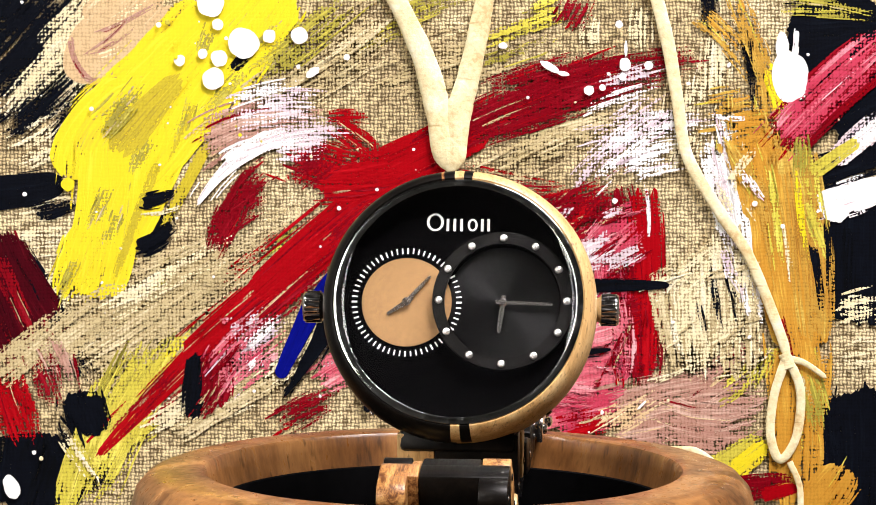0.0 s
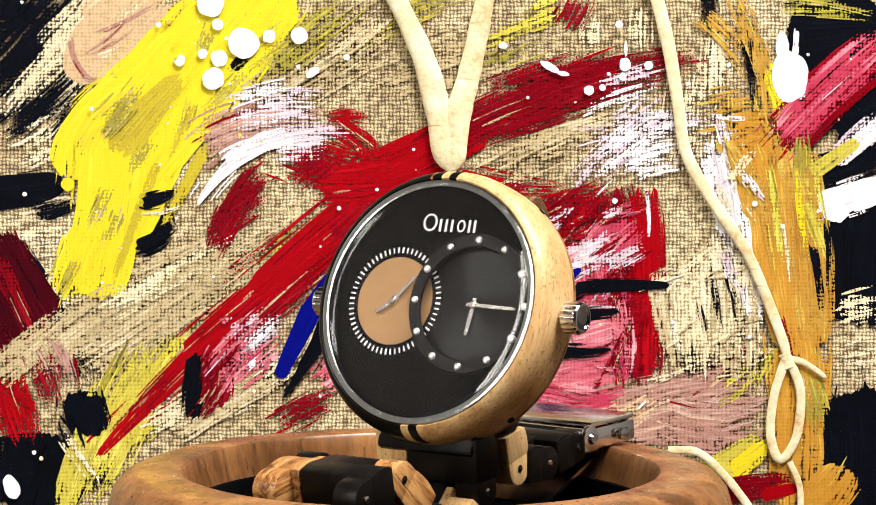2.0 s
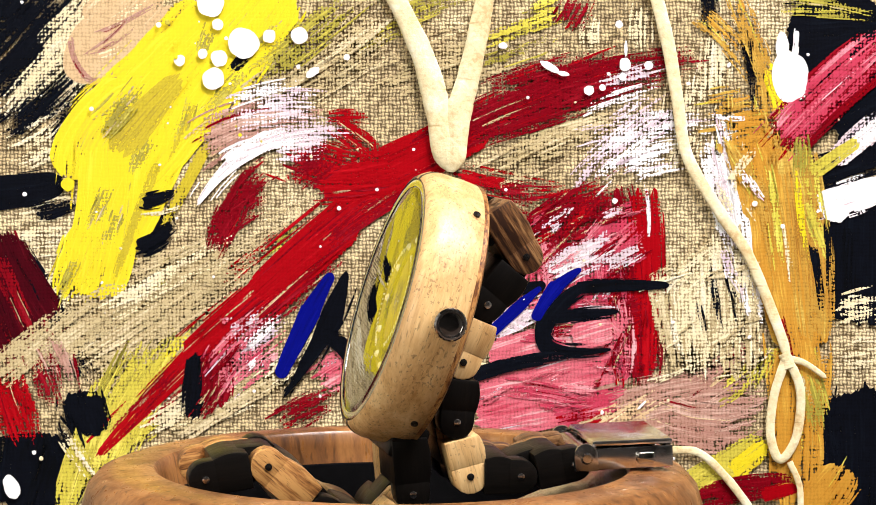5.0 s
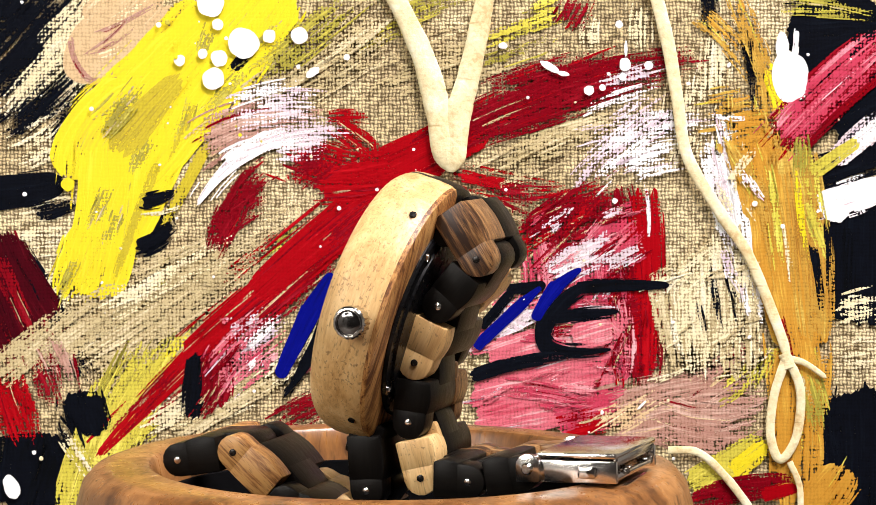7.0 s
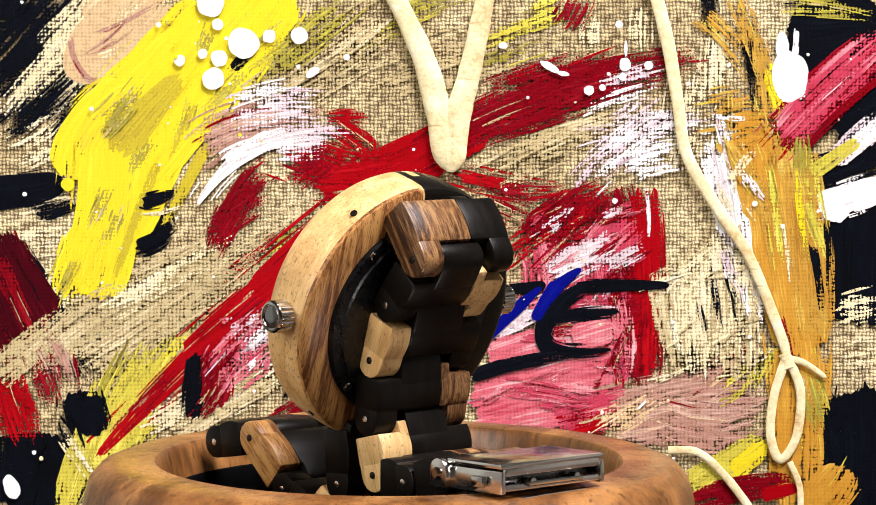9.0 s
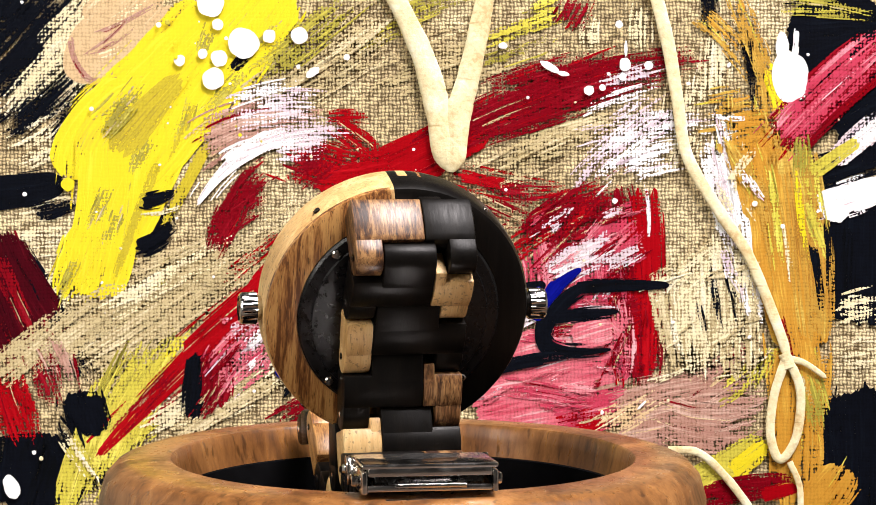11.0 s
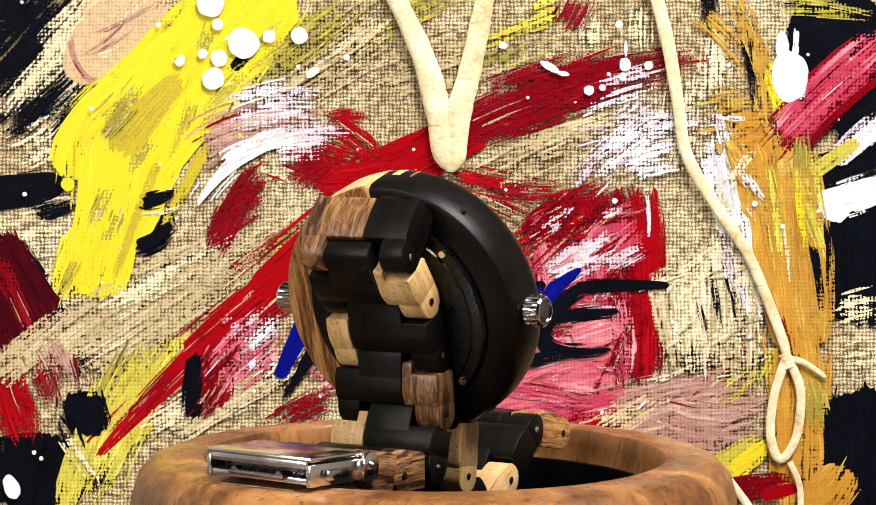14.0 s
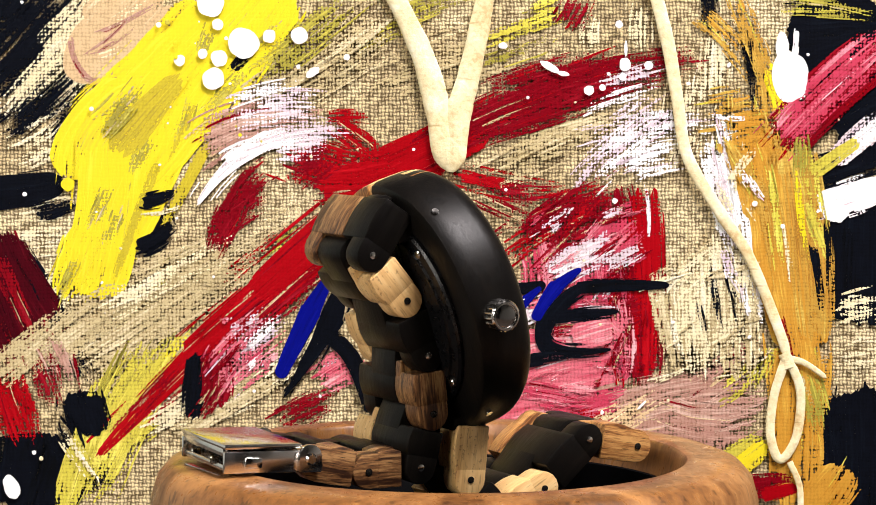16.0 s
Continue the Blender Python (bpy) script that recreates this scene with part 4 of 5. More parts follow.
stroke("mauve", 5.0, 0.5, -87.2, -18.3, -83.5, -23.3, -81.6, -33.2)
stroke("cream", 3.7, 0.5, -84.7, -38.1, -78.5, -46.8, -74.8, -51.8)
stroke("lilac", 3.7, 0.55, -30.2, -23.3, -25.3, -20.8, -17.8, -17.1)
stroke("cream", 5.0, 0.45, -38.9, -29.5, -30.2, -23.3, -22.8, -13.4)
stroke("lemon", 3.2, 0.5, 81.2, 25.0, 82.5, 15.1, 84.9, 4.0)
stroke("amber", 3.7, 0.4, 63.9, 23.8, 67.6, 18.8, 70.1, 8.9)
stroke("cream", 2.5, 0.45, 63.9, 15.1, 66.4, 18.8, 71.3, 23.8)
stroke("olive", 3.0, 0.45, 80.0, 26.3, 81.2, 21.3, 80.0, 15.1)
stroke("black", 1.2, 0.5, 68.9, 48.5, 70.1, 39.9, 69.5, 28.7)
stroke("white", 0.7, 0.3, 45.6, 15.7, 47.3, 10.2, 46.6, 3.3)
stroke("white", 1.0, 0.4, 60.2, 30.6, 65.1, 29.3, 69.5, 29.7)
stroke("sand", 7.4, 0.5, -27.7, 37.4, -17.8, 44.8, -7.9, 52.3)
stroke("sand", 7.4, 0.55, 10.6, 15.1, 21.8, 21.3, 34.2, 26.3)
stroke("lemon", 1.7, 0.42, 73.2, 18.8, 75.0, 8.9, 76.3, -3.5)
stroke("amber", 2.7, 0.42, 70.1, 18.8, 72.6, 6.4, 75.0, -8.4)
stroke("yellow", 1.2, 0.42, 79.4, 18.8, 80.0, 8.9, 81.9, -3.5)
stroke("cream", 1.5, 0.5, 76.3, 8.9, 77.8, 1.5, 78.5, -8.4)
stroke("crimson", 1.5, 0.5, 75.7, -13.4, 77.5, -20.8, 78.8, -30.7)
stroke("lilac", 2.5, 0.58, 34.2, -13.4, 39.1, -5.9, 45.3, 0.2)
stroke("pink", 3.7, 0.52, 40.4, -8.4, 42.8, -18.3, 41.6, -28.2)
stroke("lilac", 2.0, 0.58, 30.5, -3.5, 34.2, 2.7, 39.1, 6.4)
stroke("rose", 3.7, 0.5, 14.4, -29.5, 24.3, -30.7, 34.2, -33.2)
stroke("white", 2.0, 0.55, 14.4, -17.1, 19.3, -15.2, 21.8, -14.6)
stroke("pink", 5.0, 0.45, 11.9, -13.4, 16.8, -10.9, 21.8, -5.9)
stroke("red", 3.0, 0.45, 14.4, -2.2, 20.6, 2.7, 29.2, 7.7)
stroke("lilac", 2.5, 0.6, 19.3, 4.0, 25.5, 7.7, 31.7, 12.6)
stroke("crimson", 2.0, 0.5, 42.8, 43.6, 50.3, 44.2, 58.9, 43.6)
stroke("olive", 3.7, 0.45, -67.4, 33.7, -71.1, 29.3, -74.8, 25.0)
stroke("olive", 2.0, 0.5, -79.7, -1.0, -81.6, -5.9, -84.1, -10.3)
stroke("lilac", 6.7, 0.34, 23.7, -5.9, 31.7, -0.7, 40.4, 2.0)
stroke("lilac", 5.0, 0.38, 10.6, -18.3, 18.1, -13.4, 24.9, -10.9)
stroke("pink", 5.4, 0.16, 10.6, -23.3, 18.1, -20.8, 24.9, -19.1)
stroke("lilac", 5.0, 0.38, 11.9, -13.4, 16.8, -13.4, 21.8, -17.1)
stroke("pink", 7.4, 0.2, 30.5, -13.4, 36.7, -15.9, 41.6, -19.6)
stroke("lilac", 3.2, 0.42, 36.7, -3.5, 41.6, -1.0, 46.6, 1.5)
stroke("lilac", 3.2, 0.42, -43.8, -23.3, -38.9, -18.3, -32.7, -13.4)
stroke("white", 2.2, 0.4, -42.6, -20.8, -38.9, -17.1, -33.9, -13.4)
# short broken dabs in the rose field and beside the letters
dabs = random.Random(41)


def dab_field(n, x0, x1, y0, y1, turn, paints, wide=(0.7, 2.0), far=(2.0, 6.0)):
    for k in range(n):
        cx, cy = dabs.uniform(x0, x1), dabs.uniform(y0, y1)
        a, d = radians(turn + dabs.uniform(-22, 22)), dabs.uniform(*far)
        ux, uy = math.cos(a) * d, math.sin(a) * d
        stroke(dabs.choice(paints), dabs.uniform(*wide), dabs.uniform(0.40, 0.62), cx - ux, cy - uy,
               cx + dabs.uniform(-0.6, 0.6), cy + dabs.uniform(-0.6, 0.6), cx + ux, cy + uy)


dab_field(26, 22, 46, -6, 13, 38, ("crimson", "rose", "crimson", "pink", "lilac", "red"))
dab_field(16, 36, 47, -30, -4, 80, ("crimson", "crimson", "rose", "red"))
dab_field(14, 22, 40, -20, -8, 12, ("rose", "pink", "lilac", "crimson"))
dab_field(12, 10, 42, -35, -25, 12, ("pink", "rose", "pink", "crimson"))
dab_field(18, -47, -35, -25, -14, 45, ("pink", "lilac", "white", "pink"), far=(0.8, 2.6))
dab_field(10, -52, -44, -33, -22, 70, ("crimson", "crimson", "rose"))
dab_field(16, 50, 72, -30, -2, 35, ("cream", "cream", "cream", "sand"), far=(3.0, 8.0))
dab_field(10, 60, 70, -12, 20, 105, ("white", "cream", "lilac"), far=(2.0, 6.0))
dab_field(14, 62, 76, 16, 34, 100, ("amber", "ochre", "cream", "amber"), far=(1.0, 3.0))
# letters
stroke("black", 1.2, 0.0, -20.1, -4.0, -22.0, -9.7, -24.5, -17.1, end=5.4)
stroke("black", 5.4, 0.0, -22.8, -13.4, -26.5, -20.8, -34.4, -32.4, end=0.6)
stroke("black", 3.2, 0.06, -25.9, -18.3, -17.8, -19.6, -15.1, -35.7)
stroke("blue", 1.7, 0.0, -23.4, -4.6, -25.9, -8.4, -29.2, -14.9, end=4.7, hard=True)
stroke("blue", 4.7, 0.0, -27.7, -11.9, -31.5, -19.6, -35.2, -27.7, end=2.5, hard=True)
stroke("black", 2.0, 0.05, 9.4, -16.8, 13.1, -12.4, 16.6, -8.4)
stroke("black", 2.2, 0.04, 15.0, -8.3, 19.3, -7.7, 24.0, -7.3)
stroke("blue", 1.0, 0.0, 22.8, -7.7, 20.8, -9.3, 18.3, -11.6, end=2.2, hard=True)
stroke("blue", 2.2, 0.0, 19.6, -10.4, 14.4, -15.2, 8.2, -21.1, end=2.5, hard=True)
stroke("pink", 5.7, 0.08, 29.2, -19.1, 34.2, -17.8, 39.1, -16.5)
stroke("black", 2.7, 0.02, 30.5, -7.9, 37.9, -7.1, 51.3, -7.3, end=2.0)
stroke("black", 3.0, 0.0, 24.9, -14.4, 32.9, -13.6, 40.1, -13.0, end=1.1)
stroke("black", 1.7, 0.0, 32.4, -7.6, 28.2, -8.9, 24.8, -14.9, end=3.7)
stroke("black", 3.7, 0.0, 25.5, -12.9, 21.3, -18.3, 24.8, -22.3, end=3.0)
stroke("black", 3.0, 0.0, 23.3, -19.3, 25.5, -23.3, 38.6, -21.4, end=0.9)
stroke("black", 2.7, 0.22, 6.9, -27.7, 16.8, -23.9, 26.7, -23.0)
stroke("black", 1.2, 0.3, 18.1, -24.0, 25.5, -23.3, 35.4, -22.3)
stroke("blue", 0.9, 0.0, 31.7, -3.6, 28.6, -5.4, 24.9, -8.9, end=3.3, hard=True)
stroke("blue", 3.2, 0.0, 26.7, -6.9, 23.3, -10.9, 21.4, -15.0, end=2.2, hard=True)
# drops
splat("white", -43.0, 46.4, 3.34)
splat("white", -37.4, 47.9, 1.49)
splat("white", -30.7, 48.0, 1.86)
splat("white", -57.2, 42.5, 1.24)
splat("white", -52.1, 44.0, 1.11)
splat("white", -48.4, 43.0, 1.86)
splat("white", -49.7, 38.6, 2.48)
splat("white", -50.3, 55.0, 2.97)
splat("white", -48.8, 50.5, 1.24)
splat("white", -20.2, 43.2, 0.68)
splat("white", 14.4, 45.8, 0.74, sx=1.4)
splat("white", 24.8, 41.1, 1.86, sx=1.3, sy=.45, turn=-30)
splat("white", 27.7, 39.6, 1.11, sx=1.3, sy=.5, turn=-10)
splat("white", 41.4, 41.6, 1.24, sy=1.2)
splat("white", 41.6, 45.1, 0.37, sy=5)
splat("white", 46.6, 41.4, 0.99)
splat("white", 40.1, 50.5, 0.87)
splat("white", 33.4, 35.9, 1.11)
splat("white", 36.4, 36.5, 0.74)
splat("white", 40.9, 38.9, 0.87)
splat("white", -94.4, -52.0, 1.73, sy=1.6, turn=20)
splat("white", -21.9, 9.8, 0.5)
splat("white", -13.5, 13.9, 0.37)
splat("white", -91.5, 12.9, 0.5)
splat("white", -27.7, 39.9, 0.87, sx=2, turn=35)
splat("white", -40.7, -30.7, 0.37)
splat("white", -5.4, 22.8, 0.37)
splat("white", -61.8, 50.4, 0.62)
splat("white", -76.7, 31.8, 0.5)
splat("white", -78.5, -45.6, 0.37)
splat("white", -89.4, -44.3, 0.5)
splat("white", 52.1, -45.6, 0.37)
splat("white", 94.2, 9.2, 0.37)
splat("white", 76.3, 5.8, 0.5)
splat("white", 81.9, 43.8, 0.37)
splat("white", -92.1, 55.4, 0.37)
splat("yellow", -82.0, 15.1, 1.49)
splat("lemon", -59.9, 51.0, 0.62)
splat("crimson", 45.3, -25.1, 0.5)
splat("white", 39.1, 11.4, 0.62)
splat("white", 19.9, 34.3, 0.37)
splat("white", 15.0, 13.9, 0.37)
splat("white", 70.1, 10.8, 0.62)
splat("cream", -87.8, -45.6, 0.5)
splat("white", 45.1, -33.8, 0.62, sx=2.2, sy=.5, turn=45)

# cream cords that hang down over the canvas
def cord_thing(name, label):
    ob = tagged(new(name), label, "cord", "cream cords on the canvas")
    ob.matrix_world = canvas_pose
    return ob


def cord(thing, name, width, *xy, end=None):
    pts = [Vector((xy[i], xy[i + 1])) for i in range(0, len(xy), 2)]
    end = width if end is None else end
    path, radii = [], []
    n = 14
    ext = [pts[0] * 2 - pts[1]] + pts + [pts[-1] * 2 - pts[-2]]
    for k in range(1, len(ext) - 2):
        p0, p1, p2, p3 = ext[k - 1:k + 3]
        for i in range(n + (k == len(ext) - 3)):
            t = i / n
            p = 0.5 * (2 * p1 + (p2 - p0) * t + (2 * p0 - 5 * p1 + 4 * p2 - p3) * t * t + (3 * p1 - p0 - 3 * p2 + p3) * t ** 3)
            s = ((k - 1) + t) / (len(pts) - 1)
            r = 0.5 * (width + (end - width) * s) * (1 + 0.10 * noise.noise((s * 9, xy[0], 1.0)) + 0.05 * noise.noise((s * 40, xy[1], 2.0)))
            fade = math.sqrt(min(1.0, (1 - s) * 16 + 0.06))
            radii.append(r * fade * MM)
            path.append((p.x * MM, p.y * MM, (LAYER[0] + 0.10 * r) * MM))
    bm = tube(path, radii, 18, 0.26)
    for v in bm.verts:
        v.co.z = max(v.co.z, 0.0004)
    return part(name, bm, M_CORD, thing)


lay_streaks()
speck = random.Random(12)
for k in range(48):
    u, v = speck.uniform(-96, 96), speck.uniform(-52, 55)
    splat(speck.choice(("white", "white", "white", "cream")), round(u, 1), round(v, 1), speck.uniform(0.12, 0.42), sx=speck.uniform(0.8, 1.5), turn=speck.uniform(0, 90))
for k in range(14):
    u, v = speck.gauss(-48, 9), speck.gauss(38, 9)
    splat(speck.choice(("white", "yellow", "lemon")), round(u, 1), round(v, 1), speck.uniform(0.12, 0.5))
forked_cord = cord_thing("forked_cord", "thick forked cream cord hanging against the canvas")
cord(forked_cord, "strand", 4.1, -11.6, 60.9, -6.4, 50.4, -2.7, 41.7, 0.0, 31.2, 2.4, 18.3, end=6.2)
cord(forked_cord, "strand", 3.8, 11.1, 60.9, 9.4, 51.0, 6.7, 38.6, 4.5, 30.6, 2.7, 17.8, end=6.4)
knotted_cord = cord_thing("knotted_cord", "thin cream cord ending in a knot and narrow loop")
cord(knotted_cord, "line", 3.1, 47.2, 60.9, 50.9, 46.1, 53.0, 33.7, 55.2, 21.3, 62.4, 8.9, 68.9, -1.0, 75.0, -15.9, 77.8, -24.5, end=2.1)
cord(knotted_cord, "loop", 2.0, 77.0, -23.3, 74.3, -31.9, 73.6, -40.6, 75.8, -45.8, 79.3, -40.6, 80.2, -30.7, 77.5, -23.3)
cord(knotted_cord, "knot", 2.7, 76.5, -22.3, 77.3, -23.9, 77.8, -25.8, end=2.7)
cord(knotted_cord, "tail", 1.6, 76.9, -23.3, 81.2, -24.5, 85.9, -27.7, end=1.1)
cord(knotted_cord, "lower_end", 1.4, 77.8, -46.3, 80.0, -51.8, 80.2, -60.4)
thin_cord = cord_thing("thin_cord", "thin cream cord curving low over the canvas")
cord(thin_cord, "line", 1.6, 50.9, -43.7, 57.7, -44.3, 63.9, -49.9, 70.1, -58.0, end=1.9)

# ---- wooden pot ----
POT_AT = Vector((0.0024, -0.0069))
SUNK, WATCH_Z = 0.0458, 0.0545


def build_pot():
    pot = tagged(new("wooden_pot"), "round brown wooden pot with a thick rim and black inside", "pot")
    prof = [(0.0, 0.0), (0.040, 0.0), (0.0435, 0.0012), (0.0470, 0.010), (0.0505, 0.028), (0.0518, 0.046), (0.0516, 0.0535), (0.0506, 0.0570),
            (0.0488, 0.0590), (0.0466, 0.0598), (0.0405, 0.0601), (0.0396, 0.0599), (0.0392, 0.0594), (0.0387, 0.0572), (0.0382, 0.0552), (0.0379, 0.0543)]
    body = part("body", lathe(prof, 128), M_BOWL, pot, "turned brown hardwood with a rounded worn rim")
    prof = [(0.0379, 0.0543), (0.0376, 0.0541), (0.0374, 0.0525), (0.0368, SUNK), (0.0, SUNK)]
    # The inner wall turns black below the brown wood.
    part("inside_wall", lathe([(r, h) for r, h in prof[:4]], 128), M_BLACK_INSIDE, pot, "matt black lower wall")
    part("sunken_plate", lathe([(0.0368, SUNK), (0.030, SUNK + 0.0001), (0.0, SUNK + 0.0001)], 128), M_BLACK_INSIDE, pot, "matt black plate")
    return pot


pot = build_pot()

# ---- watch ----
watch = tagged(new("wrist_watch"), "pale and black wooden watch leaning on its own strap", "watch")
TILT = Matrix.Translation((0, -0.0076, 0.0328)) @ pose(0, 0, 0, -17, 0, 0)
CASE = [(0.0205, 0.0002), (0.0205, -0.0012), (0.0208, -0.0016), (0.0213, -0.0014), (0.0219, -0.0007), (0.02245, 0.0003), (0.0227, 0.0016),
        (0.0227, 0.0055), (0.0225, 0.0077), (0.0221, 0.0085), (0.0213, 0.0089), (0.0172, 0.0090), (0.0170, 0.0082), (0.0170, 0.0038), (0.0205, 0.0034)]
CASE_FRONT = CASE[:7] + [(0.0227, 0.0036), (0.0205, 0.0034)]
CASE_REAR = [(0.0170, 0.0038), (0.0205, 0.0034), (0.0227, 0.0036)] + CASE[7:13]


def case_piece(name, mat, a0, a1, label, prof=CASE):
    seg = max(2, int(abs(a1 - a0) / 2.5))
    return part(name, lathe(prof, seg, (a0, a1), True, "Y"), mat, watch, label, at=TILT)


case_piece("case_half", M_MAPLE, -83.5, 84.8, "pale maple half of the case")
case_piece("case_half", M_EBONY, 98.8, 264, "black wooden half of the case")
for mat, p, q in ((M_EBONY, 84.8, 88.8), (M_MAPLE, 88.8, 92.9), (M_EBONY, 92.9, 97.6), (M_OLIVE, 97.6, 98.8), (M_EBONY, 264, 268), (M_MAPLE, 268, 272), (M_EBONY, 272, 276.5)):
    case_piece("case_strip", mat, p, q, "thin laminated strip", CASE_FRONT)
for mat, p, q in ((M_EBONY, 84.8, 98.8), (M_EBONY, 264, 270), (M_MAPLE, 270, 276.5)):
    case_piece("case_strip", mat, p, q, "short block at the back of the case", CASE_REAR)

rear = [(0.0224, 0.0080), (0.0223, 0.0088), (0.0214, 0.0092), (0.0172, 0.0093), (0.0171, 0.0083)]
part("rear_ring", lathe(rear, 70, (-89, 83), True, "Y"), M_OLIVE, watch, "streaked tan ring round the case back", at=TILT)
back = part("case_back", lathe([(0.0171, 0.0085), (0.0171, 0.0104), (0.0167, 0.0108), (0.0150, 0.0109), (0.0148, 0.0113), (0.0, 0.0114)], 96, axis="Y"), M_BLACK_METAL, watch, "black metal case back", at=TILT @ Matrix.Translation((0, -0.0009, 0)))
for k in range(4):
    a = radians(45 + 90 * k)
    part("screw", moved(lathe([(0.0, 0.0), (0.0008, 0.0), (0.0008, 0.0004), (0.0006, 0.0006), (0.0, 0.0006)], 16, axis="Y"), Matrix.Translation((0.0160 * math.cos(a), 0.0107, 0.0160 * math.sin(a)))), M_STEEL, back)
for ang, yy in ((51, 0.0065), (-49, 0.0065), (129, 0.0065), (231, 0.0065)):
    a = radians(ang)
    pin = lathe([(0.0, 0.0), (0.0006, 0.0), (0.0006, 0.0003), (0.0, 0.0003)], 12)
    m = Matrix.Translation((0.02262 * math.cos(a), yy, 0.02262 * math.sin(a))) @ Vector((math.cos(a), 0, math.sin(a))).to_track_quat("Z", "Y").to_matrix().to_4x4()
    part("lug_pin", moved(pin, m), M_HAND_DARK if abs(ang) < 90 else M_STEEL, watch, at=TILT)

DIAL_AT = TILT @ Matrix.Translation((0, 0.0025, 0.0004))
dial = part("dial", lathe([(0.0, 0.0), (0.0202, 0.0), (0.0202, 0.0006), (0.0, 0.0006)], 96, axis="Y"), M_DIAL, watch, "glossy black dial", at=DIAL_AT)
part("rehaut_ring", lathe([(0.02045, -0.0008), (0.02045, 0.0032), (0.0201, 0.0030), (0.0200, -0.0008)], 96, closed=True, axis="Y"), M_DIAL, watch, at=TILT)
part("bezel_ring", lathe([(0.0205, -0.0010), (0.0205, -0.00156), (0.0204, -0.00160), (0.0195, -0.00160), (0.0194, -0.00156), (0.0194, -0.0010)], 96, closed=True, axis="Y"), M_BEZEL, watch, "polished rim round the crystal", at=TILT)
LX, RX = -0.0088, 0.0072
RING_LIFT = 0.0017      # the hour ring stands proud of the plate


def disc(r, y, thick, inner=0.0, seg=64):
    b = 0.00006
    if inner:
        return lathe([(inner, y), (r - b, y), (r, y + b), (r, y + thick), (inner, y + thick)], seg, closed=True, axis="Y")
    return lathe([(0.0, y), (r - b, y), (r, y + b), (r, y + thick), (0.0, y + thick)], seg, axis="Y")


def on_dial(name, bm, mat, x, z, label="", parent=dial, smooth=True, lift=0.0):
    return part(name, bm, mat, parent, label, smooth, at=Matrix.Translation((x, -lift, z)))


on_dial("sub_dial", disc(0.0094, -0.00008, 0.00008), M_SUNBURST, RX, 0, "black sunburst sub-dial")
on_dial("sub_dial", disc(0.0075, -0.00016, 0.00016), M_TAN_DIAL, LX, 0, "tan sub-dial")
for k in range(60):
    a = 2 * math.pi * k / 60
    t = box(0.00022 if k % 5 else 0.0003, 0.00008, 0.0009, at=(0, -0.00014, 0.0087))
    on_dial("minute_mark", moved(t, Matrix.Rotation(a, 4, "Y")), M_WHITE, LX, 0, smooth=False)
on_dial("hour_ring", disc(0.0116, -0.00042, 0.0006, 0.0096, 96), M_RING_BLACK, RX, 0, "raised black hour ring", lift=RING_LIFT)
for k in range(12):
    a = 2 * math.pi * k / 12
    dot = lathe([(0.0, -0.00090), (0.0003, -0.00086), (0.00052, -0.00072), (0.00064, -0.00042)], 16, axis="Y")
    on_dial("hour_dot", moved(dot, Matrix.Translation((0.01055 * math.cos(a), 0, 0.01055 * math.sin(a)))), M_DOT, RX, 0, lift=RING_LIFT)


def hand(length, width, y, angle, x, mat, tail=0.0012):
    """A flat rounded hand; angle clockwise from twelve."""
    bm = bmesh.new()
    n = 8
    pts = [(-width / 2, -tail), (-width / 2 * 1.1, length * 0.5)]
    pts += [(width / 2 * math.cos(math.pi - math.pi * i / n) * 0.8, length + width * 0.4 * math.sin(math.pi * i / n)) for i in range(n + 1)]
    pts += [(width / 2 * 1.1, length * 0.5), (width / 2, -tail)]
    f = bm.faces.new([bm.verts.new((p, y, q)) for p, q in pts])
    ex = bmesh.ops.extrude_face_region(bm, geom=[f])
    bmesh.ops.translate(bm, vec=(0, -0.00018, 0), verts=[v for v in ex["geom"] if isinstance(v, bmesh.types.BMVert)])
    bmesh.ops.recalc_face_normals(bm, faces=bm.faces)
    on_dial("hand", moved(bm, Matrix.Rotation(radians(angle), 4, "Y")), mat, x, 0, smooth=False)


hand(0.0056, 0.00060, -0.00052, 42, LX, M_INDEX)
hand(0.0036, 0.00065, -0.00034, 236, LX, M_INDEX)
hand(0.0080, 0.00055, -0.00066, 92, RX, M_INDEX)
hand(0.0048, 0.00075, -0.00046, 187, RX, M_INDEX)
for x in (LX, RX):
    on_dial("hand_hub", lathe([(0.0, -0.00105), (0.0005, -0.00102), (0.00075, -0.0008), (0.00075, -0.0001)], 20, axis="Y"), M_INDEX, x, 0, "polished hand hub")


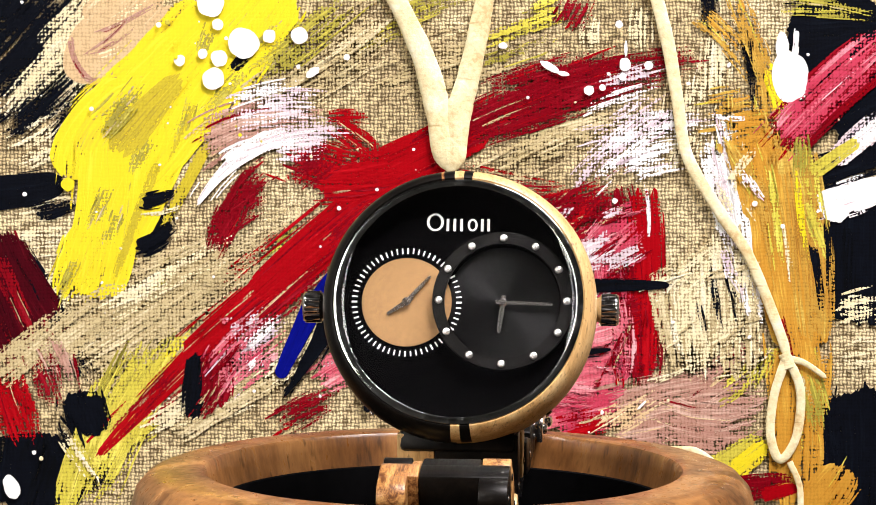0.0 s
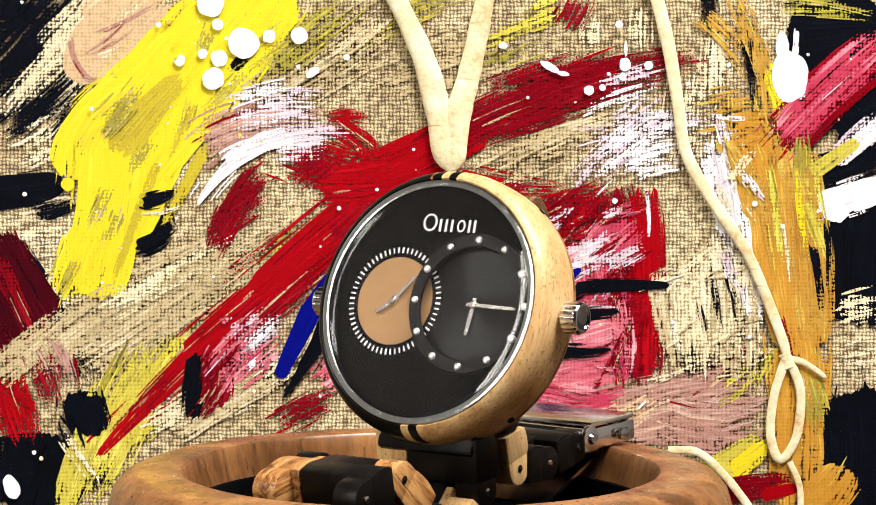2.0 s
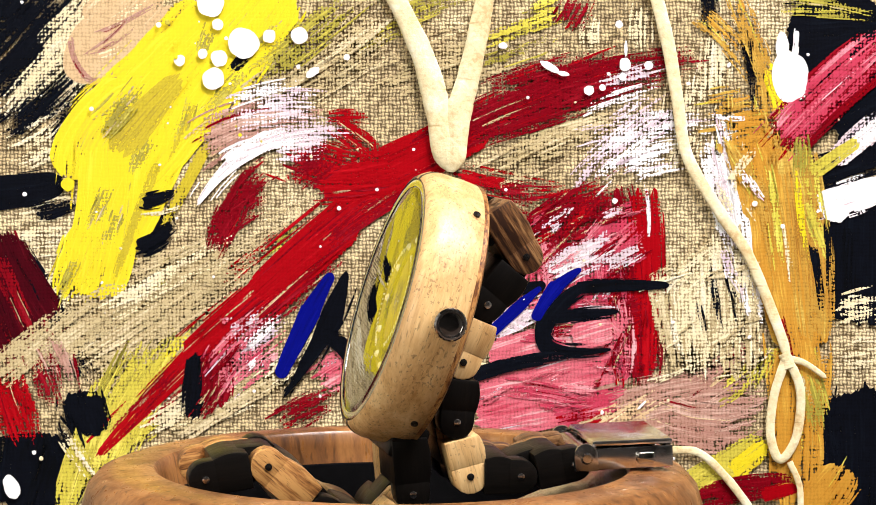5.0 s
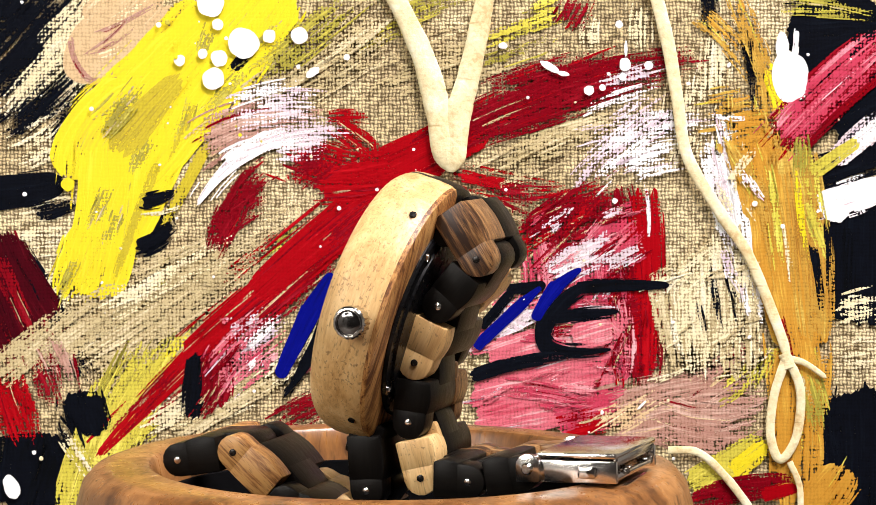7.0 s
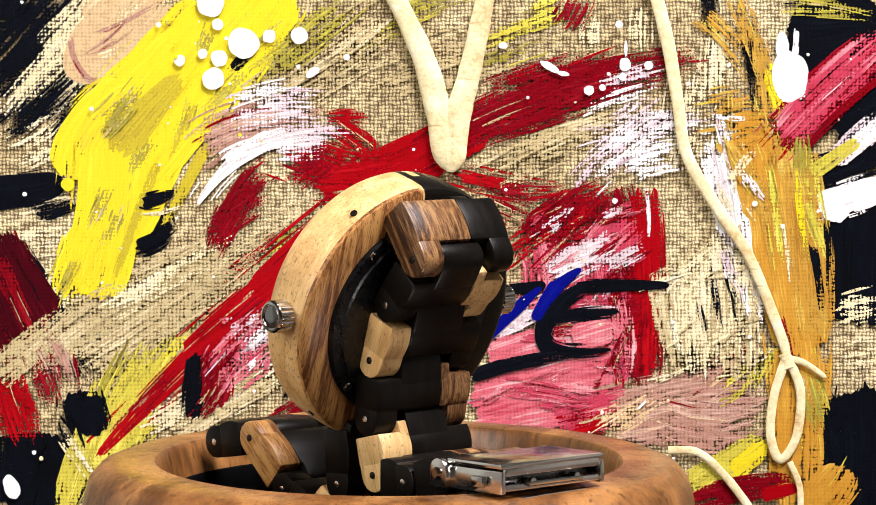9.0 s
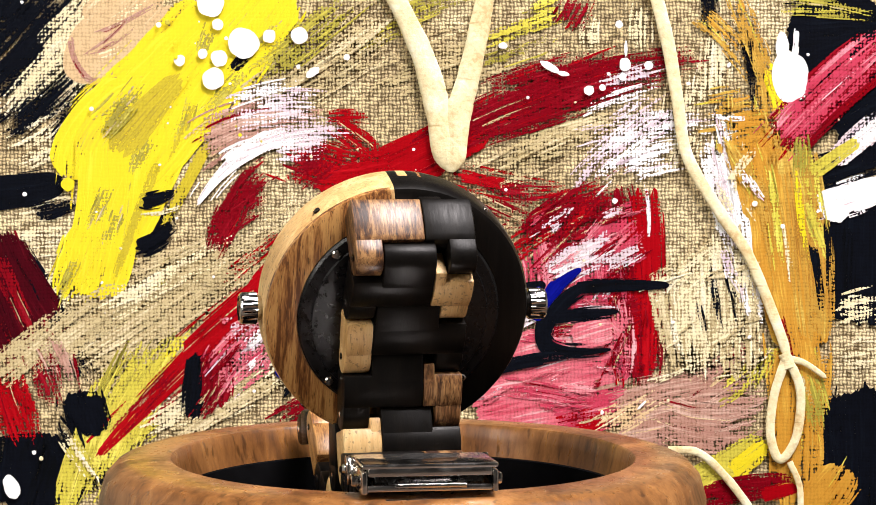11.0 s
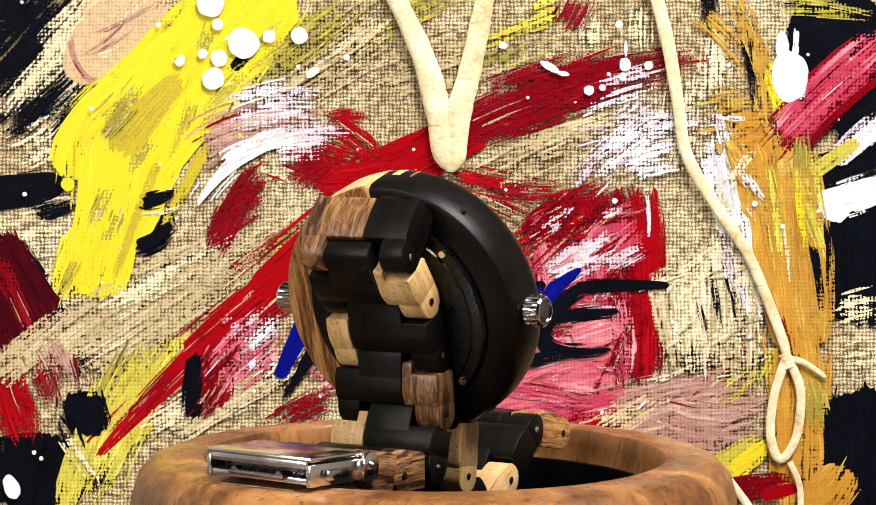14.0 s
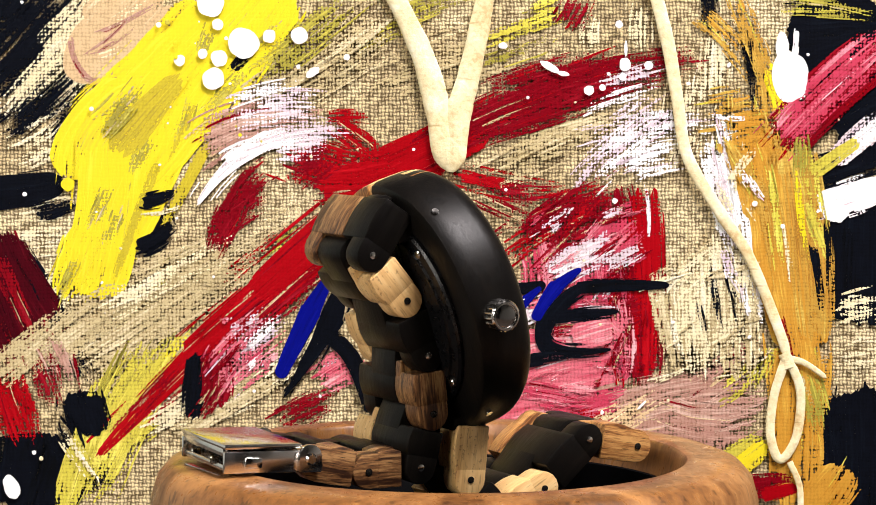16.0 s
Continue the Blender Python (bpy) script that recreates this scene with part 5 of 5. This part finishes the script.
def maker_mark():
    """Plain white shapes where the maker's mark is printed: a ring, a small ring and upright bars."""
    out = []
    for cx, cz, rx, rz, w in ((-0.00440, 0.01370, 0.00142, 0.00152, 0.00042), (0.00185, 0.01325, 0.00084, 0.00107, 0.00038)):
        bm = bmesh.new()
        n = 28
        v = [[bm.verts.new((cx + (rx - q) * math.cos(2 * math.pi * i / n), -0.00002, cz + (rz - q * 0.8) * math.sin(2 * math.pi * i / n))) for i in range(n)] for q in (0.0, w)]
        for i in range(n):
            j = (i + 1) % n
            bm.faces.new((v[0][i], v[0][j], v[1][j], v[1][i]))
        out.append(bm)
    for cx in (-0.00230, -0.00115, 0.0000, 0.00345, 0.00450):
        out.append(box(0.00044, 0.00004, 0.0021, at=(cx, -0.00002, 0.01325)))
    return join(*out)


on_dial("maker_mark", maker_mark(), M_WHITE, 0, 0, "white printed mark", smooth=False)

glass = part("crystal", lathe([(0.00000, -0.001750), (0.00300, -0.001744), (0.00600, -0.001726), (0.00900, -0.001695), (0.01200, -0.001652), (0.01500, -0.001597), (0.01750, -0.001542), (0.01920, -0.001500), (0.01938, -0.00145), (0.01938, -0.00110), (0.01920, -0.001050), (0.01750, -0.001092), (0.01500, -0.001147), (0.01200, -0.001202), (0.00900, -0.001245), (0.00600, -0.001276), (0.00300, -0.001294), (0.00000, -0.001300)], 128, axis="Y"),
             M_CRYSTAL, watch, "slightly domed clear crystal", at=TILT)
glass.visible_shadow = False


def crown():
    bm = bmesh.new()
    prof = [(0.0, 0.0260), (0.00205, 0.0260), (0.0021, 0.0263), (0.00236, 0.02625), (0.00262, 0.0259), (0.00268, 0.0256), (0.00268, 0.0234), (0.0022, 0.0231), (0.0017, 0.0222)]
    n = 72
    rings = []
    for i in range(n):
        a = 2 * math.pi * i / n
        k = 1.0 if (i // 2) % 2 else 0.93
        rings.append([bm.verts.new((h, r * (k if r > 0.00265 else 1) * math.cos(a), r * (k if r > 0.00265 else 1) * math.sin(a))) for r, h in prof])
    for i in range(n):
        a, b = rings[i], rings[(i + 1) % n]
        for j in range(len(prof) - 1):
            bm.faces.new((a[j], b[j], b[j + 1], a[j + 1]))
    bmesh.ops.remove_doubles(bm, verts=bm.verts, dist=1e-7)
    bmesh.ops.recalc_face_normals(bm, faces=bm.faces)
    return bm


for turn in (0.0, math.pi):
    at = TILT @ Matrix.Translation((0, 0.0050, 0)) @ Matrix.Rotation(turn, 4, "Z")
    crown_part = part("crown", crown(), M_STEEL, watch, "knurled steel crown", at=at)
    part("inlay", moved(lathe([(0.0, 0.02622), (0.0010, 0.02620), (0.0017, 0.02612), (0.0019, 0.0260), (0.00198, 0.0258)], 32), Matrix.Rotation(radians(90), 4, "Y")), M_CROWN_CAP, crown_part, "polished steel end")


def slab(z0, z1, x0, x1, th, round0, round1, bevel=0.00025, bulge=0.0):
    """A strap block: thickness along y, length along z, half-round ends where wanted, an outer face that may bulge."""
    bm = bmesh.new()
    r = th / 2
    pts = []
    n = 8
    hi, lo = max(z0, z1), min(z0, z1)
    if round0:
        pts += [(r * math.cos(math.pi * i / n), hi - r + r * math.sin(math.pi * i / n)) for i in range(n + 1)]
    else:
        pts += [(r, hi), (-r, hi)]
    if round1:
        pts += [(-r * math.cos(math.pi * i / n), lo + r - r * math.sin(math.pi * i / n)) for i in range(n + 1)]
    else:
        pts += [(-r, lo), (r, lo)]
    if bulge:
        k0, k1 = (hi - r * round0), (lo + r * round1)
        sgn = 1 if bulge > 0 else -1
        arc = [(sgn * r + bulge * math.sin(math.pi * i / 7), k1 + (k0 - k1) * i / 7) for i in range(1, 7)]
        if sgn > 0:
            pts += arc
        else:
            cut = next(i for i in range(len(pts)) if abs(pts[i][0] + r) < 1e-9)
            pts = pts[:cut + 1] + arc[::-1] + pts[cut + 1:]
    f = bm.faces.new([bm.verts.new((min(x0, x1), p, q)) for p, q in pts])
    ex = bmesh.ops.extrude_face_region(bm, geom=[f])
    bmesh.ops.translate(bm, vec=(abs(x1 - x0), 0, 0), verts=[v for v in ex["geom"] if isinstance(v, bmesh.types.BMVert)])
    bmesh.ops.recalc_face_normals(bm, faces=bm.faces)
    rim = [e for e in bm.edges if len(e.link_faces) == 2 and e.calc_face_angle(0) > radians(50)]
    bmesh.ops.bevel(bm, geom=rim, offset=bevel, segments=2, affect="EDGES", profile=0.5)
    return bm


def strap_link(a, b, s, wood_mat, label, first=False, last=False, twist=0.0, shift=0.0, inner=0.0038, out=1):
    """One strap link from pin a to pin b, in mm (y back, z up) of the watch; s: the side that carries the pale wooden arm."""
    a, b = Vector((0, *a)) * MM, Vector((0, *b)) * MM
    d = (a - b)
    L = d.length
    z = d.normalized()
    x = Vector((1, 0, 0))
    y = z.cross(x)
    m = Matrix((x, y, z)).transposed().to_4x4()
    m = Matrix.Translation(a + Vector((shift * MM, 0, 0))) @ Matrix.Rotation(radians(twist), 4, "Z") @ m
    th, w, neck, arm = 0.0058, 0.0100, 0.0053, 0.0055
    top, low = (0.0009 if first else -0.0028), -L + 0.0016
    body = join(slab(0.0026, low + 0.0004, -s * neck, s * (min(inner, neck) - 0.00005), th * 0.96, True, False, bulge=out * 0.0004),
                slab(top, low, -s * w, s * (inner - 0.00005), th, False, False, bulge=out * 0.0005),
                slab(low + 0.0006, -L - 0.0028, -s * arm, -s * w, th * 0.98, False, True))
    lk = part("strap_link", body, M_EBONY, watch, "black wooden strap link with a %s end" % label, at=m)
    pale = [slab(top, low, s * (inner + 0.00005), s * w, th + 0.0001, False, False, bulge=out * 0.0005),
            slab(low + 0.0006, -L - 0.0029, s * arm, s * (w - 0.00005), th, False, True)]
    if neck - inner > 0.001:
        pale.append(slab(max(-0.0010, top), low + 0.0004, s * (inner + 0.00005), s * neck, th * 0.96, False, False, bulge=out * 0.0004))
    part("end_block", join(*pale), wood_mat, lk, label)
    for sx, zz in ((s, -L), (-s, -L)):
        rv = lathe([(0.0, 0.0), (0.0006, 0.0), (0.0006, 0.00012), (0.0004, 0.0002), (0.0, 0.0002)], 12)
        mm = Matrix.Translation((sx * w, 0, zz)) @ Matrix.Rotation(radians(90 * sx), 4, "Y")
        part("rivet", moved(rv, mm), M_HAND_DARK if sx == s else M_INDEX, lk)
    return lk


back_pins = [(8.4, 47.6), (13.0, 40.6), (6.6, 32.9), (2.6, 23.6), (1.6, 13.8), (3.8, 4.9), (12.6, 4.8), (21.6, 6.6)]
looks = [(1, M_ZEBRANO, "streaked brown wood"), (-1, M_MAPLE, "pale maple"), (1, M_MAPLE, "pale maple"), (-1, M_ZEBRANO, "streaked dark wood"),
         (1, M_MAPLE, "pale maple"), (-1, M_ZEBRANO, "streaked brown wood"), (-1, M_ZEBRANO, "streaked brown wood")]
for i, (s, mat, lab) in enumerate(looks):
    strap_link(back_pins[i], back_pins[i + 1], s, mat, lab, first=(i == 0), twist=-3 if i > 4 else 0, shift=0.3 * max(0, i - 3), inner=(-0.0016, 0.0034, 0.0056, 0.0034, 0.0034, 0.0034, 0.0034)[i])
front_pins = [(-6.2, 10.4), (-5.6, 2.2), (-11.0, -5.4), (-20.2, -0.4), (-29.2, 7.4), (-39.2, 5.6)]
looks = [(-1, M_MAPLE, "pale maple"), (1, M_MAPLE, "pale maple"), (-1, M_MAPLE, "pale maple"), (1, M_OLIVE, "streaked pale wood"), (-1, M_OLIVE, "streaked pale wood")]
for i, (s, mat, lab) in enumerate(looks):
    strap_link(front_pins[i], front_pins[i + 1], s, mat, lab, first=(i == 0), out=-1 if i else 1, inner=0.0056 if i == 3 else 0.0038)

# blocks that join the strap to the case
part("lug", moved(box(0.0186, 0.005, 0.005, 0.0008), Matrix.Translation((0, 0.0062, 0.0452)) @ pose(0, 0, 0, -17, 0, 0)), M_EBONY, watch, "black lug block")
part("lug", moved(box(0.019, 0.006, 0.006, 0.0008), Matrix.Translation((0, -0.0062, 0.0105)) @ pose(0, 0, 0, -17, 0, 0)), M_EBONY, watch, "black lug block")


def clasp():
    """Folding steel clasp: a cover with a rolled rim, side walls, hinge barrel, cross pins."""
    L, W, H = 0.0134, 0.0212, 0.0042
    cover = box(W, L, 0.0009, 0.0004, at=(0, 0, H / 2))
    m = Matrix.Translation((0.0022, 0.0312, 0.0081)) @ pose(0, 0, 0, 2, 0, -4)
    c = part("clasp", cover, M_BRUSHED, watch, "polished steel folding clasp", at=m)
    for sx in (-1, 1):
        part("side_wall", box(0.0009, L, H - 0.0006, 0.0003, at=(sx * (W / 2 - 0.0005), 0, -0.0004)), M_BRUSHED, c)
    part("lip", box(W - 0.002, 0.0009, 0.0014, 0.0003, at=(0, L / 2 - 0.0005, H / 2 - 0.0009)), M_BRUSHED, c)
    part("lip", box(W - 0.002, 0.0008, 0.0010, 0.0002, at=(0, L / 2 - 0.0006, -H / 2 + 0.0008)), M_BRUSHED, c)
    part("inner_plate", box(W - 0.004, L - 0.003, H * 0.6, 0.0005, at=(0, -0.0004, -0.0002)), M_STEEL_DARK, c)
    barrel = tube([(-W / 2 - 0.0006, -L / 2 - 0.0012, 0.0), (W / 2 + 0.0006, -L / 2 - 0.0012, 0.0)], 0.0017, 20)
    part("hinge_barrel", barrel, M_STEEL, c)
    for sx in (-1, 1):
        part("cross_pin", tube([(sx * 0.0045, L / 2 - 0.0012, -0.0006), (sx * 0.0045, L / 2 + 0.0004, -0.0006)], 0.0006, 12), M_STEEL, c)
        part("button", moved(box(0.0012, 0.0030, 0.0018, 0.0004), Matrix.Translation((sx * (W / 2 + 0.0006), 0.002, -0.0004))), M_STEEL, c)
    def ribbon(points, wide, thick):
        bm = bmesh.new()
        pts = [Vector(p) * MM for p in points]
        rows = []
        for i, p in enumerate(pts):
            d = (pts[min(i + 1, len(pts) - 1)] - pts[max(i - 1, 0)]).normalized()
            side = d.cross(Vector((0, 0, 1))).normalized()
            up = side.cross(d).normalized()
            rows.append([bm.verts.new(p + side * (a * wide) + up * (b * thick)) for a, b in ((-0.5, -0.5), (0.5, -0.5), (0.5, 0.5), (-0.5, 0.5))])
        for a, b in zip(rows, rows[1:]):
            for k in range(4):
                bm.faces.new((a[k], a[(k + 1) % 4], b[(k + 1) % 4], b[k]))
        bm.faces.new(rows[0])
        bm.faces.new(rows[-1])
        bmesh.ops.recalc_face_normals(bm, faces=bm.faces)
        return bm

    arc = [bez([Vector((2.6, 38.0, 5.2)), Vector((2.6, 31.0, 4.6)), Vector((2.6, 22.0, 0.6)), Vector((2.6, 13.0, -2.6))], k / 16) for k in range(17)]
    part("blade", ribbon([tuple(p) for p in arc], 0.0140, 0.0006), M_BRUSHED, watch, "thin bent steel blade")
    arc = [bez([Vector((-3.0, -22.0, -3.2)), Vector((-4.5, -25.0, -1.6)), Vector((-6.0, -28.0, 2.4))], k / 8) for k in range(9)]
    part("blade", ribbon([tuple(p) for p in arc], 0.0024, 0.0007), M_BLADE, watch, "thin bent steel blade")
    # hinge ears with their pins
    for sx in (-1, 1):
        ear = slab(0.0024, -0.0022, sx * (W / 2 - 0.0002), sx * (W / 2 + 0.0008), 0.0040, True, False, 0.0002)
        part("hinge_ear", moved(ear, Matrix.Translation((0, -L / 2 - 0.0012, 0))), M_BRUSHED, c)
        pin = moved(lathe([(0.0, 0.0006), (0.0007, 0.0006), (0.0010, 0.0002), (0.0010, -0.0004)], 16), Matrix.Translation((sx * (W / 2 + 0.0008), -L / 2 - 0.0012, 0)) @ Matrix.Rotation(radians(90 * sx), 4, "Y"))
        part("hinge_pin", pin, M_STEEL, c)
    part("spring_bar", tube([(-0.0055, L / 2 + 0.0002, -0.0009), (0.0055, L / 2 + 0.0002, -0.0009)], 0.0004, 10), M_STEEL, c)


clasp()


# ---- ring light, seen mirrored in the crystal ----
def ring_light():
    lamp = tagged(new("ring_light"), "white ring-shaped studio light on a thin black stand", "lamp")
    at = look((-0.436, -0.449, 0.338), (0.004, -0.008, 0.087))
    m, nt, b = material("ring_light_diffuser")
    b.inputs["Base Color"].default_value = (0.9, 0.9, 0.9, 1)
    b.inputs["Emission Color"].default_value = (1.0, 0.94, 0.86, 1)
    b.inputs["Emission Strength"].default_value = RING_POWER
    part("diffuser", lathe([(0.106, -0.004), (0.109, -0.008), (0.177, -0.008), (0.181, -0.004)], 96), m, lamp, "glowing white diffuser", at=at)
    part("housing", lathe([(0.105, -0.004), (0.105, 0.012), (0.110, 0.018), (0.186, 0.018), (0.192, 0.012), (0.192, -0.004)], 96), M_EBONY, lamp, at=at)
    low = at @ Vector((0, -0.189, 0.008))
    part("stand", join(tube([low, (low.x, low.y, -0.74)], 0.008, 16), moved(lathe([(0.0, 0.0), (0.10, 0.0), (0.10, 0.01), (0.02, 0.014), (0.0, 0.014)], 48), Matrix.Translation((low.x, low.y, -0.75)))), M_EBONY, lamp)


ring_light()


# ---- movement ----
def motions():
    """Pot and watch turn together about the upright axis through the origin."""
    steps = [k * 0.5 for k in range(33)]
    pot_home = Matrix.Translation((POT_AT.x, POT_AT.y, 0))
    watch_home = Matrix.Rotation(radians(-4.7), 4, "Z") @ Matrix.Translation((0.0055, 0, WATCH_Z))
    walk(pot, [(t, Matrix.Rotation(radians(AXIS_TURN * t), 4, "Z") @ pot_home) for t in steps])
    walk(watch, [(t, Matrix.Rotation(radians(AXIS_TURN * t), 4, "Z") @ watch_home) for t in steps])


motions()
